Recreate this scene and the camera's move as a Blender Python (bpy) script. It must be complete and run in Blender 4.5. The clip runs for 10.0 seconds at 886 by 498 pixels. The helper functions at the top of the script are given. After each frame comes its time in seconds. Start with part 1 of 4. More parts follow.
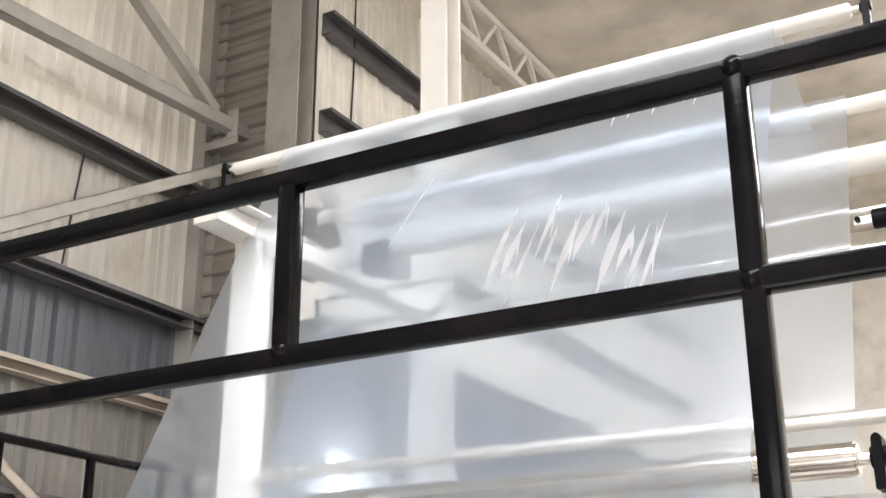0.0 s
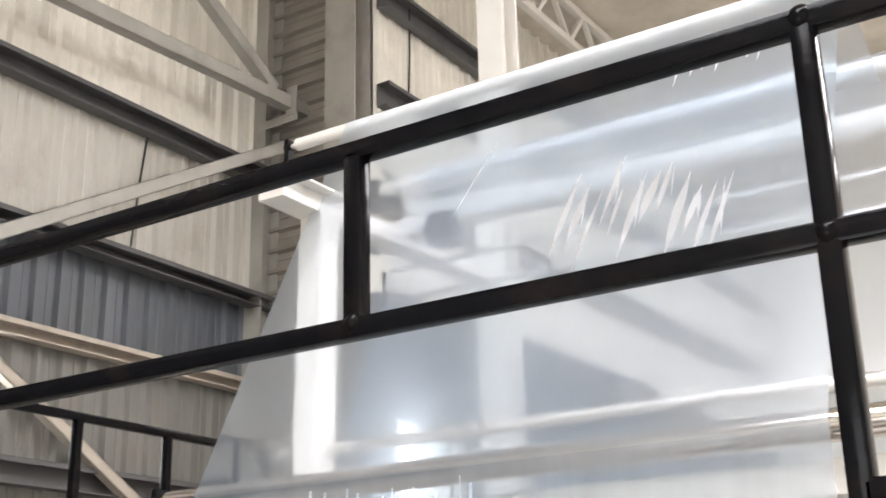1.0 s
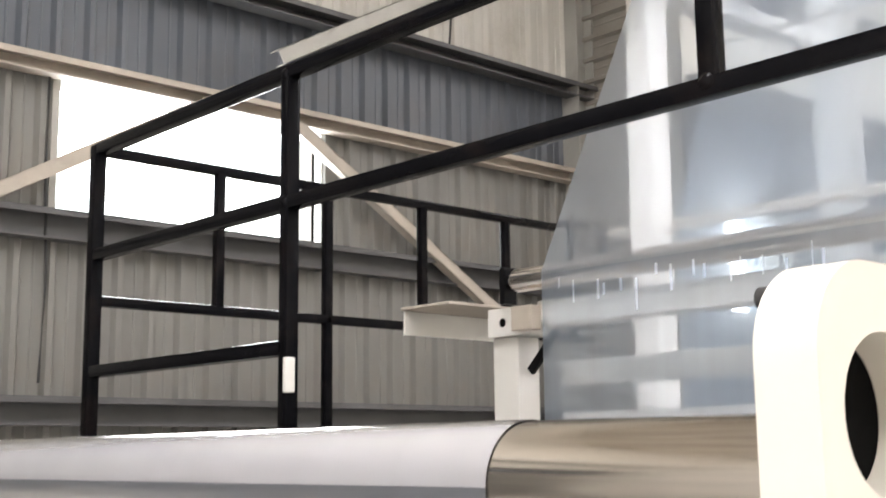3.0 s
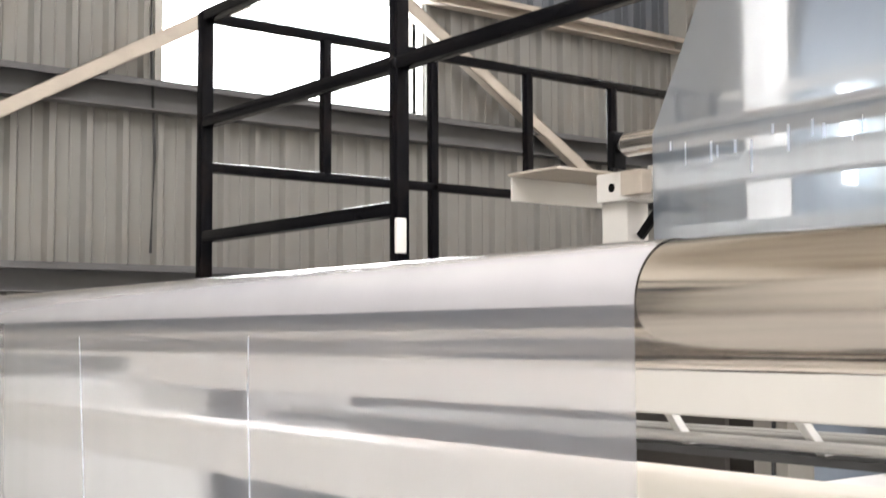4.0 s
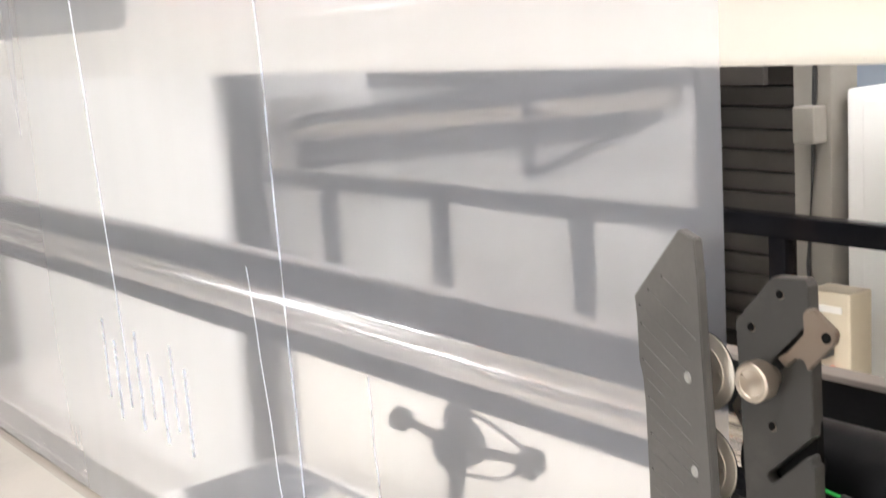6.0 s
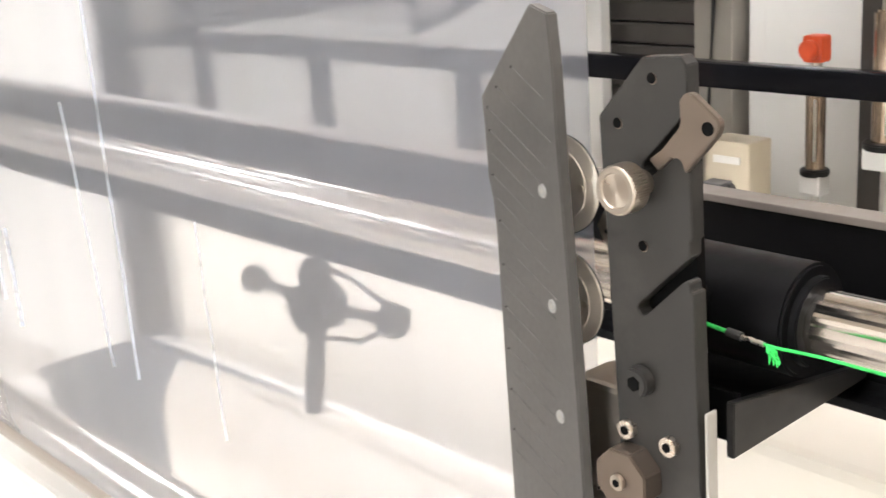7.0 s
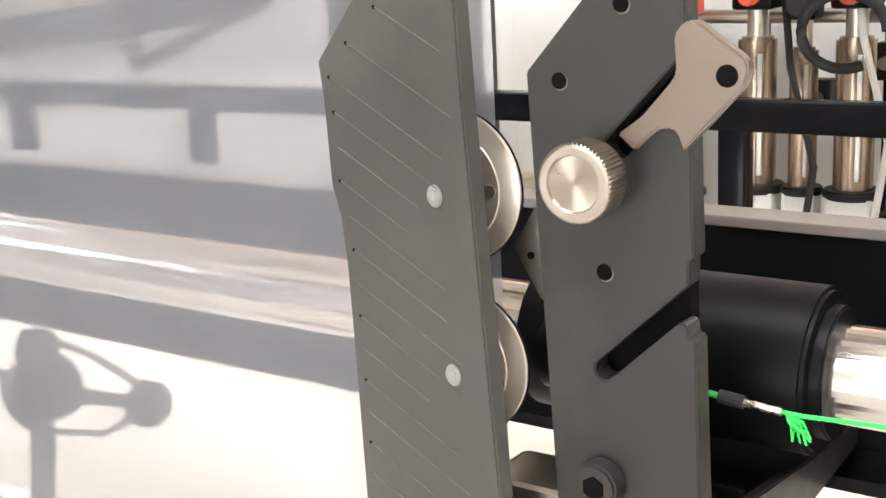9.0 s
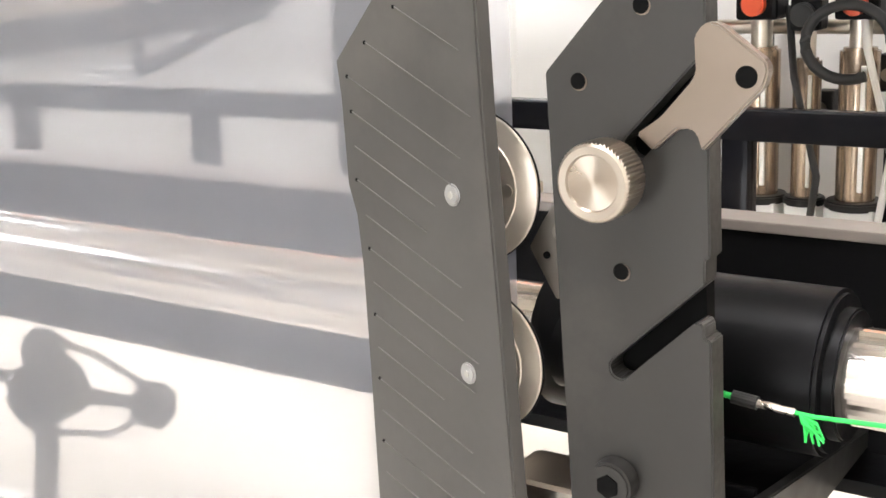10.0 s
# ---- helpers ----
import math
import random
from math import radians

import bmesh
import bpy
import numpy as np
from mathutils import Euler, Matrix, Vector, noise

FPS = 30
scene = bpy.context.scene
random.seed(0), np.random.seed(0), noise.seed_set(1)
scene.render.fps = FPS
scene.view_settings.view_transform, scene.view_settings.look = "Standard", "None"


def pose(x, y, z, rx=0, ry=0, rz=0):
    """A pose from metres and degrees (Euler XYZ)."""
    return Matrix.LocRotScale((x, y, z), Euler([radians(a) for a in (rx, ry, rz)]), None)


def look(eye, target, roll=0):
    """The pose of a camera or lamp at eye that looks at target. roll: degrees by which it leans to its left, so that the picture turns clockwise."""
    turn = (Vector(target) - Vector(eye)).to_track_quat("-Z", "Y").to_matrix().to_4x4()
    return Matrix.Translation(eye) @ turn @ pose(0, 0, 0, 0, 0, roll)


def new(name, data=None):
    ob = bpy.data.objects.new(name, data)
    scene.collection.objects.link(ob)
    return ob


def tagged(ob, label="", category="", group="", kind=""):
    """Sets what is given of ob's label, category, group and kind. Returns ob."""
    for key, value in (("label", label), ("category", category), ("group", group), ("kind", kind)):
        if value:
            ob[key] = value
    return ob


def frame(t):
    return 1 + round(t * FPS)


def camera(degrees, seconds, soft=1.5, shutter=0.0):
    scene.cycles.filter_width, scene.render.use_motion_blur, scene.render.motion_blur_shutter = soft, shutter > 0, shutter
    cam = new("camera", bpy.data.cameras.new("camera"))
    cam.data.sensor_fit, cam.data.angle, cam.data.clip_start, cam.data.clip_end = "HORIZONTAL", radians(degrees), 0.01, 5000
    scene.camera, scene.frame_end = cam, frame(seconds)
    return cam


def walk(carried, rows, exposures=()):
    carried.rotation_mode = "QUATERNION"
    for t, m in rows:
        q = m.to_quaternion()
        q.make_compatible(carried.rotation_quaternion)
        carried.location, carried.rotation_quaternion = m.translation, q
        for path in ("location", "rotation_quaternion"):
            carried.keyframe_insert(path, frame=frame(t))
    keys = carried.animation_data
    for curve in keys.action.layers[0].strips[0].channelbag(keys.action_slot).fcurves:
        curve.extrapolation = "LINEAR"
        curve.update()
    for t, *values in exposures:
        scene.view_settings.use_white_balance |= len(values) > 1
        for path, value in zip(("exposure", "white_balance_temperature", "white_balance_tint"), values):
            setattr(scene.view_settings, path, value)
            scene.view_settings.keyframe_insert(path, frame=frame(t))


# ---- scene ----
cam = camera(40.0, 10.0, shutter=0.3)
PATH = [
    (0, (0.119, 0.185, 1.74), (-0.808, 1.817, 2.431), -0.2),
    (0.5, (0.114, 0.19, 1.737), (-0.841, 1.813, 2.412), -0.7),
    (1, (0.104, 0.183, 1.732), (-0.918, 1.775, 2.379), -1.3),
    (1.5, (0.062, 0.191, 1.721), (-1.085, 1.723, 2.303), -0.7),
    (2, (0.056, 0.165, 1.702), (-1.206, 1.635, 2.199), -0.6),
    (2.5, (0.03, 0.136, 1.686), (-1.35, 1.524, 2.097), -0.4),
    (2.7, (0.028, 0.123, 1.679), (-1.384, 1.489, 2.057), -0.6),
    (3.8, (-0.017, 0.106, 1.608), (-1.582, 1.337, 1.796), -0.2),
    (4, (-0.032, 0.099, 1.602), (-1.61, 1.319, 1.741), -0.3),
    (4.5, (-0.092, 0.108, 1.546), (-1.701, 1.296, 1.561), -0.9),
    (4.7, (-0.113, 0.116, 1.536), (-1.726, 1.299, 1.503), -1.5),
    (5, (-0.136, 0.133, 1.518), (-1.75, 1.309, 1.418), -1.8),
    (5.5, (-0.172, 0.158, 1.477), (-1.775, 1.331, 1.24), -3.6),
    (5.7, (-0.179, 0.162, 1.459), (-1.776, 1.33, 1.169), -3.5),
    (6.8, (-0.248, 0.307, 1.337), (-1.75, 1.51, 0.792), -4.2),
    (7, (-0.285, 0.342, 1.325), (-1.745, 1.587, 0.762), -4.0),
    (7.5, (-0.388, 0.417, 1.307), (-1.711, 1.813, 0.757), -3.9),
    (8, (-0.471, 0.461, 1.278), (-1.688, 1.945, 0.718), -3.6),
    (8.5, (-0.514, 0.483, 1.256), (-1.658, 2.037, 0.729), -3.5),
    (9, (-0.533, 0.487, 1.239), (-1.659, 2.065, 0.744), -3.1),
    (9.5, (-0.536, 0.482, 1.236), (-1.653, 2.073, 0.766), -2.7),
    (10, (-0.537, 0.479, 1.236), (-1.662, 2.061, 0.755), -2.5),
]
walk(cam, [(t, look(eye, target, roll)) for t, eye, target, roll in PATH],
     exposures=[(0, 0.05), (1.5, 0.0), (2.5, -0.10), (3.8, 0.05), (5, 0.28), (5.7, 0.46), (7, 0.60), (8.5, 0.72), (10, 0.74)])

# ---- light ----
world = bpy.data.worlds.new("daylight")
scene.world = world
world.use_nodes = True
sky = world.node_tree.nodes.new("ShaderNodeTexSky")
sky.sky_type, sky.sun_disc = "NISHITA", False
sky.sun_elevation, sky.sun_rotation = radians(48), radians(250)
world.node_tree.links.new(sky.outputs["Color"], world.node_tree.nodes["Background"].inputs["Color"])
world.node_tree.nodes["Background"].inputs["Strength"].default_value = 0.15
sun_data = bpy.data.lights.new("sun", "SUN")
sun_data.energy, sun_data.angle, sun_data.color = 3.0, radians(0.5), (1.0, 0.95, 0.88)
sun = new("sun", sun_data)
sun.matrix_world = look((-20, 5, 22), (-7, 3, 0))

ROOF_Z = 8.6
FLOOR_Z = -0.3
# roof lights: x, width, y from, y to, watts
SKYLIGHTS = [(-1.6, 2.0, -4.5, 0.6, 430), (4.4, 1.6, -4.0, 2.0, 360), (3.6, 1.6, 3.0, 9.0, 390), (3.0, 1.6, 11.0, 17.0, 640)]


def area_lamp(name, m, size_x, size_y, watts, colour):
    data = bpy.data.lights.new(name, "AREA")
    data.shape, data.size, data.size_y, data.energy, data.color = "RECTANGLE", size_x, size_y, watts, colour
    ob = new(name, data)
    ob.matrix_world = m
    return ob


for sx, sw, sy0, sy1, watts in SKYLIGHTS:
    area_lamp("skylight", pose(sx, (sy0 + sy1) / 2, ROOF_Z - 0.02), sw, sy1 - sy0, watts, (1.03, 0.97, 0.99))
# daylight in the side window
area_lamp("window_daylight", pose(-7.08, 4.375, 3.60, 0, -90, 0), 0.82, 2.0, 70, (0.93, 0.97, 1.0))

# ---- materials ----


def material(name, colour, rough=0.6, metal=0.0, vary=0.12, scale=6.0, bump=0.0, bump_scale=60.0,
             stain=0.0, stain_colour=(0.1, 0.08, 0.06), stain_scale=2.5, coat=0.0, random_tone=0.0, spec=0.5, relief=0.004,
             stretch=(1, 1, 1)):
    """A worn surface: base colour broken up at two scales, roughness that follows it, stains and fine relief."""
    m = bpy.data.materials.new(name)
    m.use_nodes = True
    nt = m.node_tree
    n, ln = nt.nodes, nt.links
    bsdf = n["Principled BSDF"]
    coords = n.new("ShaderNodeTexCoord")
    mapping = n.new("ShaderNodeMapping")
    mapping.inputs["Scale"].default_value = stretch
    ln.new(coords.outputs["Object"], mapping.inputs["Vector"])
    big = n.new("ShaderNodeTexNoise")
    big.inputs["Scale"].default_value, big.inputs["Detail"].default_value = scale, 6
    fine = n.new("ShaderNodeTexNoise")
    fine.inputs["Scale"].default_value, fine.inputs["Detail"].default_value = bump_scale, 4
    for node in (big, fine):
        ln.new(mapping.outputs["Vector"], node.inputs["Vector"])
    ramp = n.new("ShaderNodeMapRange")
    ramp.inputs["From Min"].default_value, ramp.inputs["From Max"].default_value = 0.3, 0.7
    ramp.inputs["To Min"].default_value, ramp.inputs["To Max"].default_value = 1 - vary, 1 + vary
    ln.new(big.outputs["Fac"], ramp.inputs["Value"])
    tone = n.new("ShaderNodeMix")
    tone.data_type, tone.blend_type = "RGBA", "MULTIPLY"
    tone.inputs["Factor"].default_value = 1.0
    tone.inputs["A"].default_value = (*colour, 1)
    ln.new(ramp.outputs["Result"], tone.inputs["B"])
    out = tone.outputs["Result"]
    if random_tone:
        info = n.new("ShaderNodeObjectInfo")
        rr = n.new("ShaderNodeMapRange")
        rr.inputs["To Min"].default_value, rr.inputs["To Max"].default_value = 1 - random_tone, 1 + random_tone
        ln.new(info.outputs["Random"], rr.inputs["Value"])
        mul = n.new("ShaderNodeMix")
        mul.data_type, mul.blend_type = "RGBA", "MULTIPLY"
        mul.inputs["Factor"].default_value = 1.0
        ln.new(out, mul.inputs["A"])
        ln.new(rr.outputs["Result"], mul.inputs["B"])
        out = mul.outputs["Result"]
    if stain:
        spots = n.new("ShaderNodeTexNoise")
        spots.inputs["Scale"].default_value, spots.inputs["Detail"].default_value = stain_scale, 9
        spots.inputs["Roughness"].default_value = 0.65
        ln.new(mapping.outputs["Vector"], spots.inputs["Vector"])
        mask = n.new("ShaderNodeMapRange")
        mask.inputs["From Min"].default_value, mask.inputs["From Max"].default_value = 0.52, 0.78
        mask.inputs["To Max"].default_value = stain
        ln.new(spots.outputs["Fac"], mask.inputs["Value"])
        dirt = n.new("ShaderNodeMix")
        dirt.data_type = "RGBA"
        dirt.inputs["B"].default_value = (*stain_colour, 1)
        ln.new(mask.outputs["Result"], dirt.inputs["Factor"])
        ln.new(out, dirt.inputs["A"])
        out = dirt.outputs["Result"]
    ln.new(out, bsdf.inputs["Base Color"])
    rmap = n.new("ShaderNodeMapRange")
    rmap.inputs["To Min"].default_value, rmap.inputs["To Max"].default_value = max(0.03, rough - 0.12), min(1, rough + 0.12)
    ln.new(fine.outputs["Fac"], rmap.inputs["Value"])
    ln.new(rmap.outputs["Result"], bsdf.inputs["Roughness"])
    bsdf.inputs["Metallic"].default_value = metal
    bsdf.inputs["Coat Weight"].default_value = coat
    bsdf.inputs["Specular IOR Level"].default_value = spec
    if bump:
        b = n.new("ShaderNodeBump")
        b.inputs["Strength"].default_value, b.inputs["Distance"].default_value = bump, relief
        ln.new(fine.outputs["Fac"], b.inputs["Height"])
        ln.new(b.outputs["Normal"], bsdf.inputs["Normal"])
    return m


def film_material(name, haze, tint, gloss, rough=0.12, streak=0.0, blur=0.15, scatter=0.3, front=0.5, milk=(0.70, 0.83, 1.0)):
    """Clear stretched plastic film: a sharp and a widely scattered view through it, a milky haze and a soft sheen."""
    m = bpy.data.materials.new(name)
    m.use_nodes = True
    nt = m.node_tree
    n, ln = nt.nodes, nt.links
    n.remove(n["Principled BSDF"])
    sharp = n.new("ShaderNodeBsdfRefraction")
    spread = n.new("ShaderNodeBsdfRefraction")
    for lobe, ior, lobe_rough in ((sharp, 1.02, blur), (spread, 1.06, 0.85)):
        lobe.inputs["Color"].default_value = (*tint, 1)
        lobe.inputs["IOR"].default_value, lobe.inputs["Roughness"].default_value = ior, lobe_rough
    clear = n.new("ShaderNodeMixShader")
    clear.inputs["Fac"].default_value = scatter
    ln.new(sharp.outputs["BSDF"], clear.inputs[1])
    ln.new(spread.outputs["BSDF"], clear.inputs[2])
    milky = n.new("ShaderNodeBsdfTranslucent")
    milky.inputs["Color"].default_value = (*milk, 1)
    white = n.new("ShaderNodeBsdfDiffuse")
    white.inputs["Color"].default_value = (*milk, 1)
    body = n.new("ShaderNodeMixShader")
    body.inputs["Fac"].default_value = front
    ln.new(milky.outputs["BSDF"], body.inputs[1])
    ln.new(white.outputs["BSDF"], body.inputs[2])
    coords = n.new("ShaderNodeTexCoord")
    mapping = n.new("ShaderNodeMapping")
    mapping.inputs["Scale"].default_value = (9.0, 0.6, 0.6)
    ln.new(coords.outputs["Object"], mapping.inputs["Vector"])
    bands = n.new("ShaderNodeTexNoise")
    bands.inputs["Scale"].default_value, bands.inputs["Detail"].default_value = 1.6, 5
    ln.new(mapping.outputs["Vector"], bands.inputs["Vector"])
    amount = n.new("ShaderNodeMapRange")
    amount.inputs["From Min"].default_value, amount.inputs["From Max"].default_value = 0.3, 0.7
    amount.inputs["To Min"].default_value, amount.inputs["To Max"].default_value = haze * (1 - streak), haze * (1 + streak)
    ln.new(bands.outputs["Fac"], amount.inputs["Value"])
    veil = n.new("ShaderNodeMixShader")
    ln.new(amount.outputs["Result"], veil.inputs["Fac"])
    ln.new(clear.outputs["Shader"], veil.inputs[1])
    ln.new(body.outputs["Shader"], veil.inputs[2])
    shine = n.new("ShaderNodeBsdfGlossy")
    shine.inputs["Roughness"].default_value = rough
    shine.inputs["Color"].default_value = (1, 1, 1, 1)
    bump = n.new("ShaderNodeBump")
    bump.inputs["Strength"].default_value, bump.inputs["Distance"].default_value = 0.25, 0.01
    ln.new(bands.outputs["Fac"], bump.inputs["Height"])
    ln.new(bump.outputs["Normal"], shine.inputs["Normal"])
    fres = n.new("ShaderNodeFresnel")
    fres.inputs["IOR"].default_value = 1.5
    amt = n.new("ShaderNodeMath")
    amt.operation, amt.use_clamp = "MULTIPLY", True
    amt.inputs[1].default_value = gloss
    ln.new(fres.outputs["Fac"], amt.inputs[0])
    top = n.new("ShaderNodeMixShader")
    ln.new(amt.outputs["Value"], top.inputs["Fac"])
    ln.new(veil.outputs["Shader"], top.inputs[1])
    ln.new(shine.outputs["BSDF"], top.inputs[2])
    ln.new(top.outputs["Shader"], n["Material Output"].inputs["Surface"])
    return m


# cream cladding in three tones: light falling off down the wall is coloured in
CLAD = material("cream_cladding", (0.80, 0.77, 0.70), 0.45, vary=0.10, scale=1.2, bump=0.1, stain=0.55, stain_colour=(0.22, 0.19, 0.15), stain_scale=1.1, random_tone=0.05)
CLAD_HALF_SHADE = material("half_shaded_cream_cladding", (0.52, 0.50, 0.455), 0.45, vary=0.12, scale=1.2, bump=0.1, stain=0.55, stain_colour=(0.2, 0.17, 0.14), stain_scale=1.2, random_tone=0.05)
# dirty lower sheets, with the shade low on the wall put into their colour
CLAD_SHADE = material("shaded_dirty_cladding", (0.17, 0.165, 0.152), 0.5, vary=0.14, scale=1.2, bump=0.1, stain=0.6, stain_colour=(0.18, 0.15, 0.12), stain_scale=1.4, random_tone=0.06)
GROOVE = material("scored_line", (0.092, 0.089, 0.084), 0.4, vary=0.25, scale=60)
CLAD_BLUE = material("blue_grey_cladding", (0.088, 0.098, 0.114), 0.45, vary=0.10, scale=1.2, bump=0.1, stain=0.3, random_tone=0.05)
CLAD_GREY = material("grey_cladding", (0.27, 0.25, 0.22), 0.5, vary=0.12, scale=1.5, bump=0.1, stain=0.4, stain_colour=(0.12, 0.1, 0.08), random_tone=0.04)
STEEL_DARK = material("dark_purlin_paint", (0.082, 0.081, 0.082), 0.5, vary=0.2, scale=3, bump=0.1)
STEEL_BROWN = material("dark_brown_steel_paint", (0.055, 0.048, 0.042), 0.5, vary=0.2, scale=4, bump=0.1, stain=0.2)
STEEL_GREY = material("grey_steel_paint", (0.36, 0.35, 0.32), 0.5, vary=0.1, scale=3, bump=0.1, stain=0.4)
STEEL_TAN = material("tan_steel_paint", (0.42, 0.37, 0.31), 0.5, vary=0.12, scale=3, bump=0.1, stain=0.4)
STEEL_WHITE = material("white_steel_paint", (0.68, 0.66, 0.62), 0.42, vary=0.05, scale=4, bump=0.05, stain=0.12, stain_colour=(0.4, 0.34, 0.26))
FASCIA = material("pale_fascia_paint", (0.56, 0.54, 0.50), 0.42, vary=0.05, scale=3, bump=0.04, stain=0.15, stain_colour=(0.36, 0.31, 0.25))
IVORY = material("ivory_enamel", (0.74, 0.70, 0.625), 0.34, vary=0.03, scale=5, bump=0.02)
WHITE_PANEL = material("white_panel_paint", (0.80, 0.79, 0.76), 0.35, vary=0.04, scale=4, bump=0.03)
ORANGE = material("orange_stripe_paint", (0.85, 0.20, 0.02), 0.4, vary=0.05, scale=5)
BLACK_GLOSS = material("black_gloss_enamel", (0.004, 0.004, 0.005), 0.14, vary=0.2, scale=8, bump=0.10, bump_scale=40, spec=0.075, stain=0.08, stain_colour=(0.10, 0.06, 0.04), stain_scale=6)
BLACK_MATT = material("matt_black_paint", (0.005, 0.005, 0.0055), 0.40, vary=0.2, scale=10, bump=0.1, spec=0.10)
CHROME = material("polished_chrome", (0.62, 0.585, 0.55), 0.13, metal=1.0, vary=0.03, scale=3, bump=0.03, bump_scale=90, stretch=(0.05, 1, 1))
ALU = material("satin_aluminium", (0.80, 0.78, 0.74), 0.38, metal=1.0, vary=0.05, scale=5, bump=0.05, bump_scale=120)
WHITE_ROLL = material("white_sleeved_roller", (0.70, 0.68, 0.64), 0.35, vary=0.06, scale=2, bump=0.05, stretch=(0.2, 1, 1))
GUNMETAL = material("dark_anodised_plate", (0.023, 0.022, 0.0205), 0.44, spec=0.32, vary=0.10, scale=14, bump=0.06, bump_scale=300, stain=0.10, stain_colour=(0.25, 0.23, 0.2), stain_scale=9, relief=0.00015)
BLADE_GREY = material("worn_anodised_plate", (0.056, 0.054, 0.0515), 0.36, vary=0.18, scale=10, bump=0.05, bump_scale=200, stain=0.35, stain_colour=(0.15, 0.138, 0.125), stain_scale=7, relief=0.00015)
NICKEL = material("brushed_nickel", (0.66, 0.60, 0.53), 0.28, metal=1.0, vary=0.06, scale=20, bump=0.08, bump_scale=220, relief=0.00015)
BRUSHED = material("machined_steel", (0.62, 0.57, 0.50), 0.34, metal=1.0, vary=0.08, scale=25, bump=0.08, bump_scale=250, relief=0.00015)
FLANGE_TAN = material("dull_tan_steel", (0.17, 0.152, 0.138), 0.5, vary=0.12, scale=12)
SCREW = material("zinc_screw_head", (0.36, 0.36, 0.355), 0.4, metal=0.6, vary=0.1, scale=200)
BRONZE = material("smoky_bronze_bowl", (0.40, 0.31, 0.23), 0.22, metal=0.8, vary=0.25, scale=18)
SATIN = material("satin_nickel", (0.45, 0.405, 0.35), 0.32, metal=1.0, vary=0.05, scale=20)
ARM_STEEL = material("tan_machined_steel", (0.17, 0.138, 0.113), 0.33, metal=0.8, vary=0.10, scale=14)
DISC_STEEL = material("ground_disc_steel", (0.66, 0.61, 0.54), 0.40, metal=0.8, vary=0.04, scale=14)
TURNED = material("turned_metal_face", (0.42, 0.37, 0.315), 0.30, metal=1.0, vary=0.04, scale=20)
tangent = TURNED.node_tree.nodes.new("ShaderNodeTangent")
tangent.direction_type, tangent.axis = "RADIAL", "Y"
TURNED.node_tree.links.new(tangent.outputs["Tangent"], TURNED.node_tree.nodes["Principled BSDF"].inputs["Tangent"])
TURNED.node_tree.nodes["Principled BSDF"].inputs["Anisotropic"].default_value = 0.85
# near-black colour carries the shade inside holes, mostly drawn as flat discs
HOLE = material("hole_shade_black", (0.004, 0.004, 0.004), 0.7, spec=0.04)
BLACK_SATIN = material("satin_black_paint", (0.016, 0.0155, 0.015), 0.4, vary=0.2, scale=10, spec=0.25)
RUBBER = material("black_rubber", (0.02, 0.02, 0.02), 0.6, vary=0.2, scale=20)
CONCRETE = material("concrete_floor", (0.38, 0.355, 0.325), 0.6, vary=0.15, scale=1.0, bump=0.2, stain=0.4, stain_colour=(0.18, 0.16, 0.14))
ROOF_MAT = material("roof_insulation_foil", (0.62, 0.57, 0.50), 0.5, vary=0.25, scale=1.3, bump=0.5, bump_scale=7, stain=0.4, stain_colour=(0.3, 0.26, 0.22))
GREEN = material("green_cord_fibre", (0.03, 0.55, 0.10), 0.7, vary=0.2, scale=120, bump=0.4, bump_scale=500)
CRATE_BLUE = material("dark_blue_plastic", (0.035, 0.045, 0.060), 0.5, vary=0.15, scale=8, stain=0.2)
RED = material("red_orange_plastic", (0.75, 0.10, 0.03), 0.35)
BEIGE = material("beige_plastic", (0.55, 0.48, 0.36), 0.45, vary=0.06)
FILM = film_material("clear_web_film", 0.165, (0.98, 0.98, 1.0), 1.5, rough=0.17, streak=0.06, blur=0.26, scatter=0.25, milk=(0.80, 0.86, 1.0))
FILM_BACK = film_material("clear_web_film_upper", 0.11, (0.92, 0.96, 1.0), 0.75, rough=0.24, streak=0.08, blur=0.15, scatter=0.36)
FILM_LOW = film_material("doubled_web_film", 0.18, (0.94, 0.97, 1.0), 1.6, rough=0.12, streak=0.15, blur=0.13, scatter=0.25)
FILM_LINE = film_material("faint_pleat_film", 0.18, (0.97, 0.97, 0.99), 0.5, rough=0.3, blur=0.3)
# extra white haze stands in for the bright sheen over the roller
FILM_WRAP = film_material("film_on_roller", 0.40, (0.97, 0.97, 1.0), 2.4, rough=0.18, streak=0.05, blur=0.2, front=0.95, milk=(0.90, 0.89, 0.94))
# crease film: part of the glint is put in as whiter haze
FILM_CREASE = film_material("whitened_crease_film", 0.38, (0.98, 0.98, 0.99), 3.5, rough=0.3, blur=0.3, milk=(0.93, 0.94, 0.97))
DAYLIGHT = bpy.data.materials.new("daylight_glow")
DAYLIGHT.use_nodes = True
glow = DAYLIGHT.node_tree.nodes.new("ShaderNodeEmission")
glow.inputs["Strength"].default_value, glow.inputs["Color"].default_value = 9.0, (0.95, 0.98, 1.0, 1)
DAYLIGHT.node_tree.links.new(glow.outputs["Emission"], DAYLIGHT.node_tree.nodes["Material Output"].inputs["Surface"])

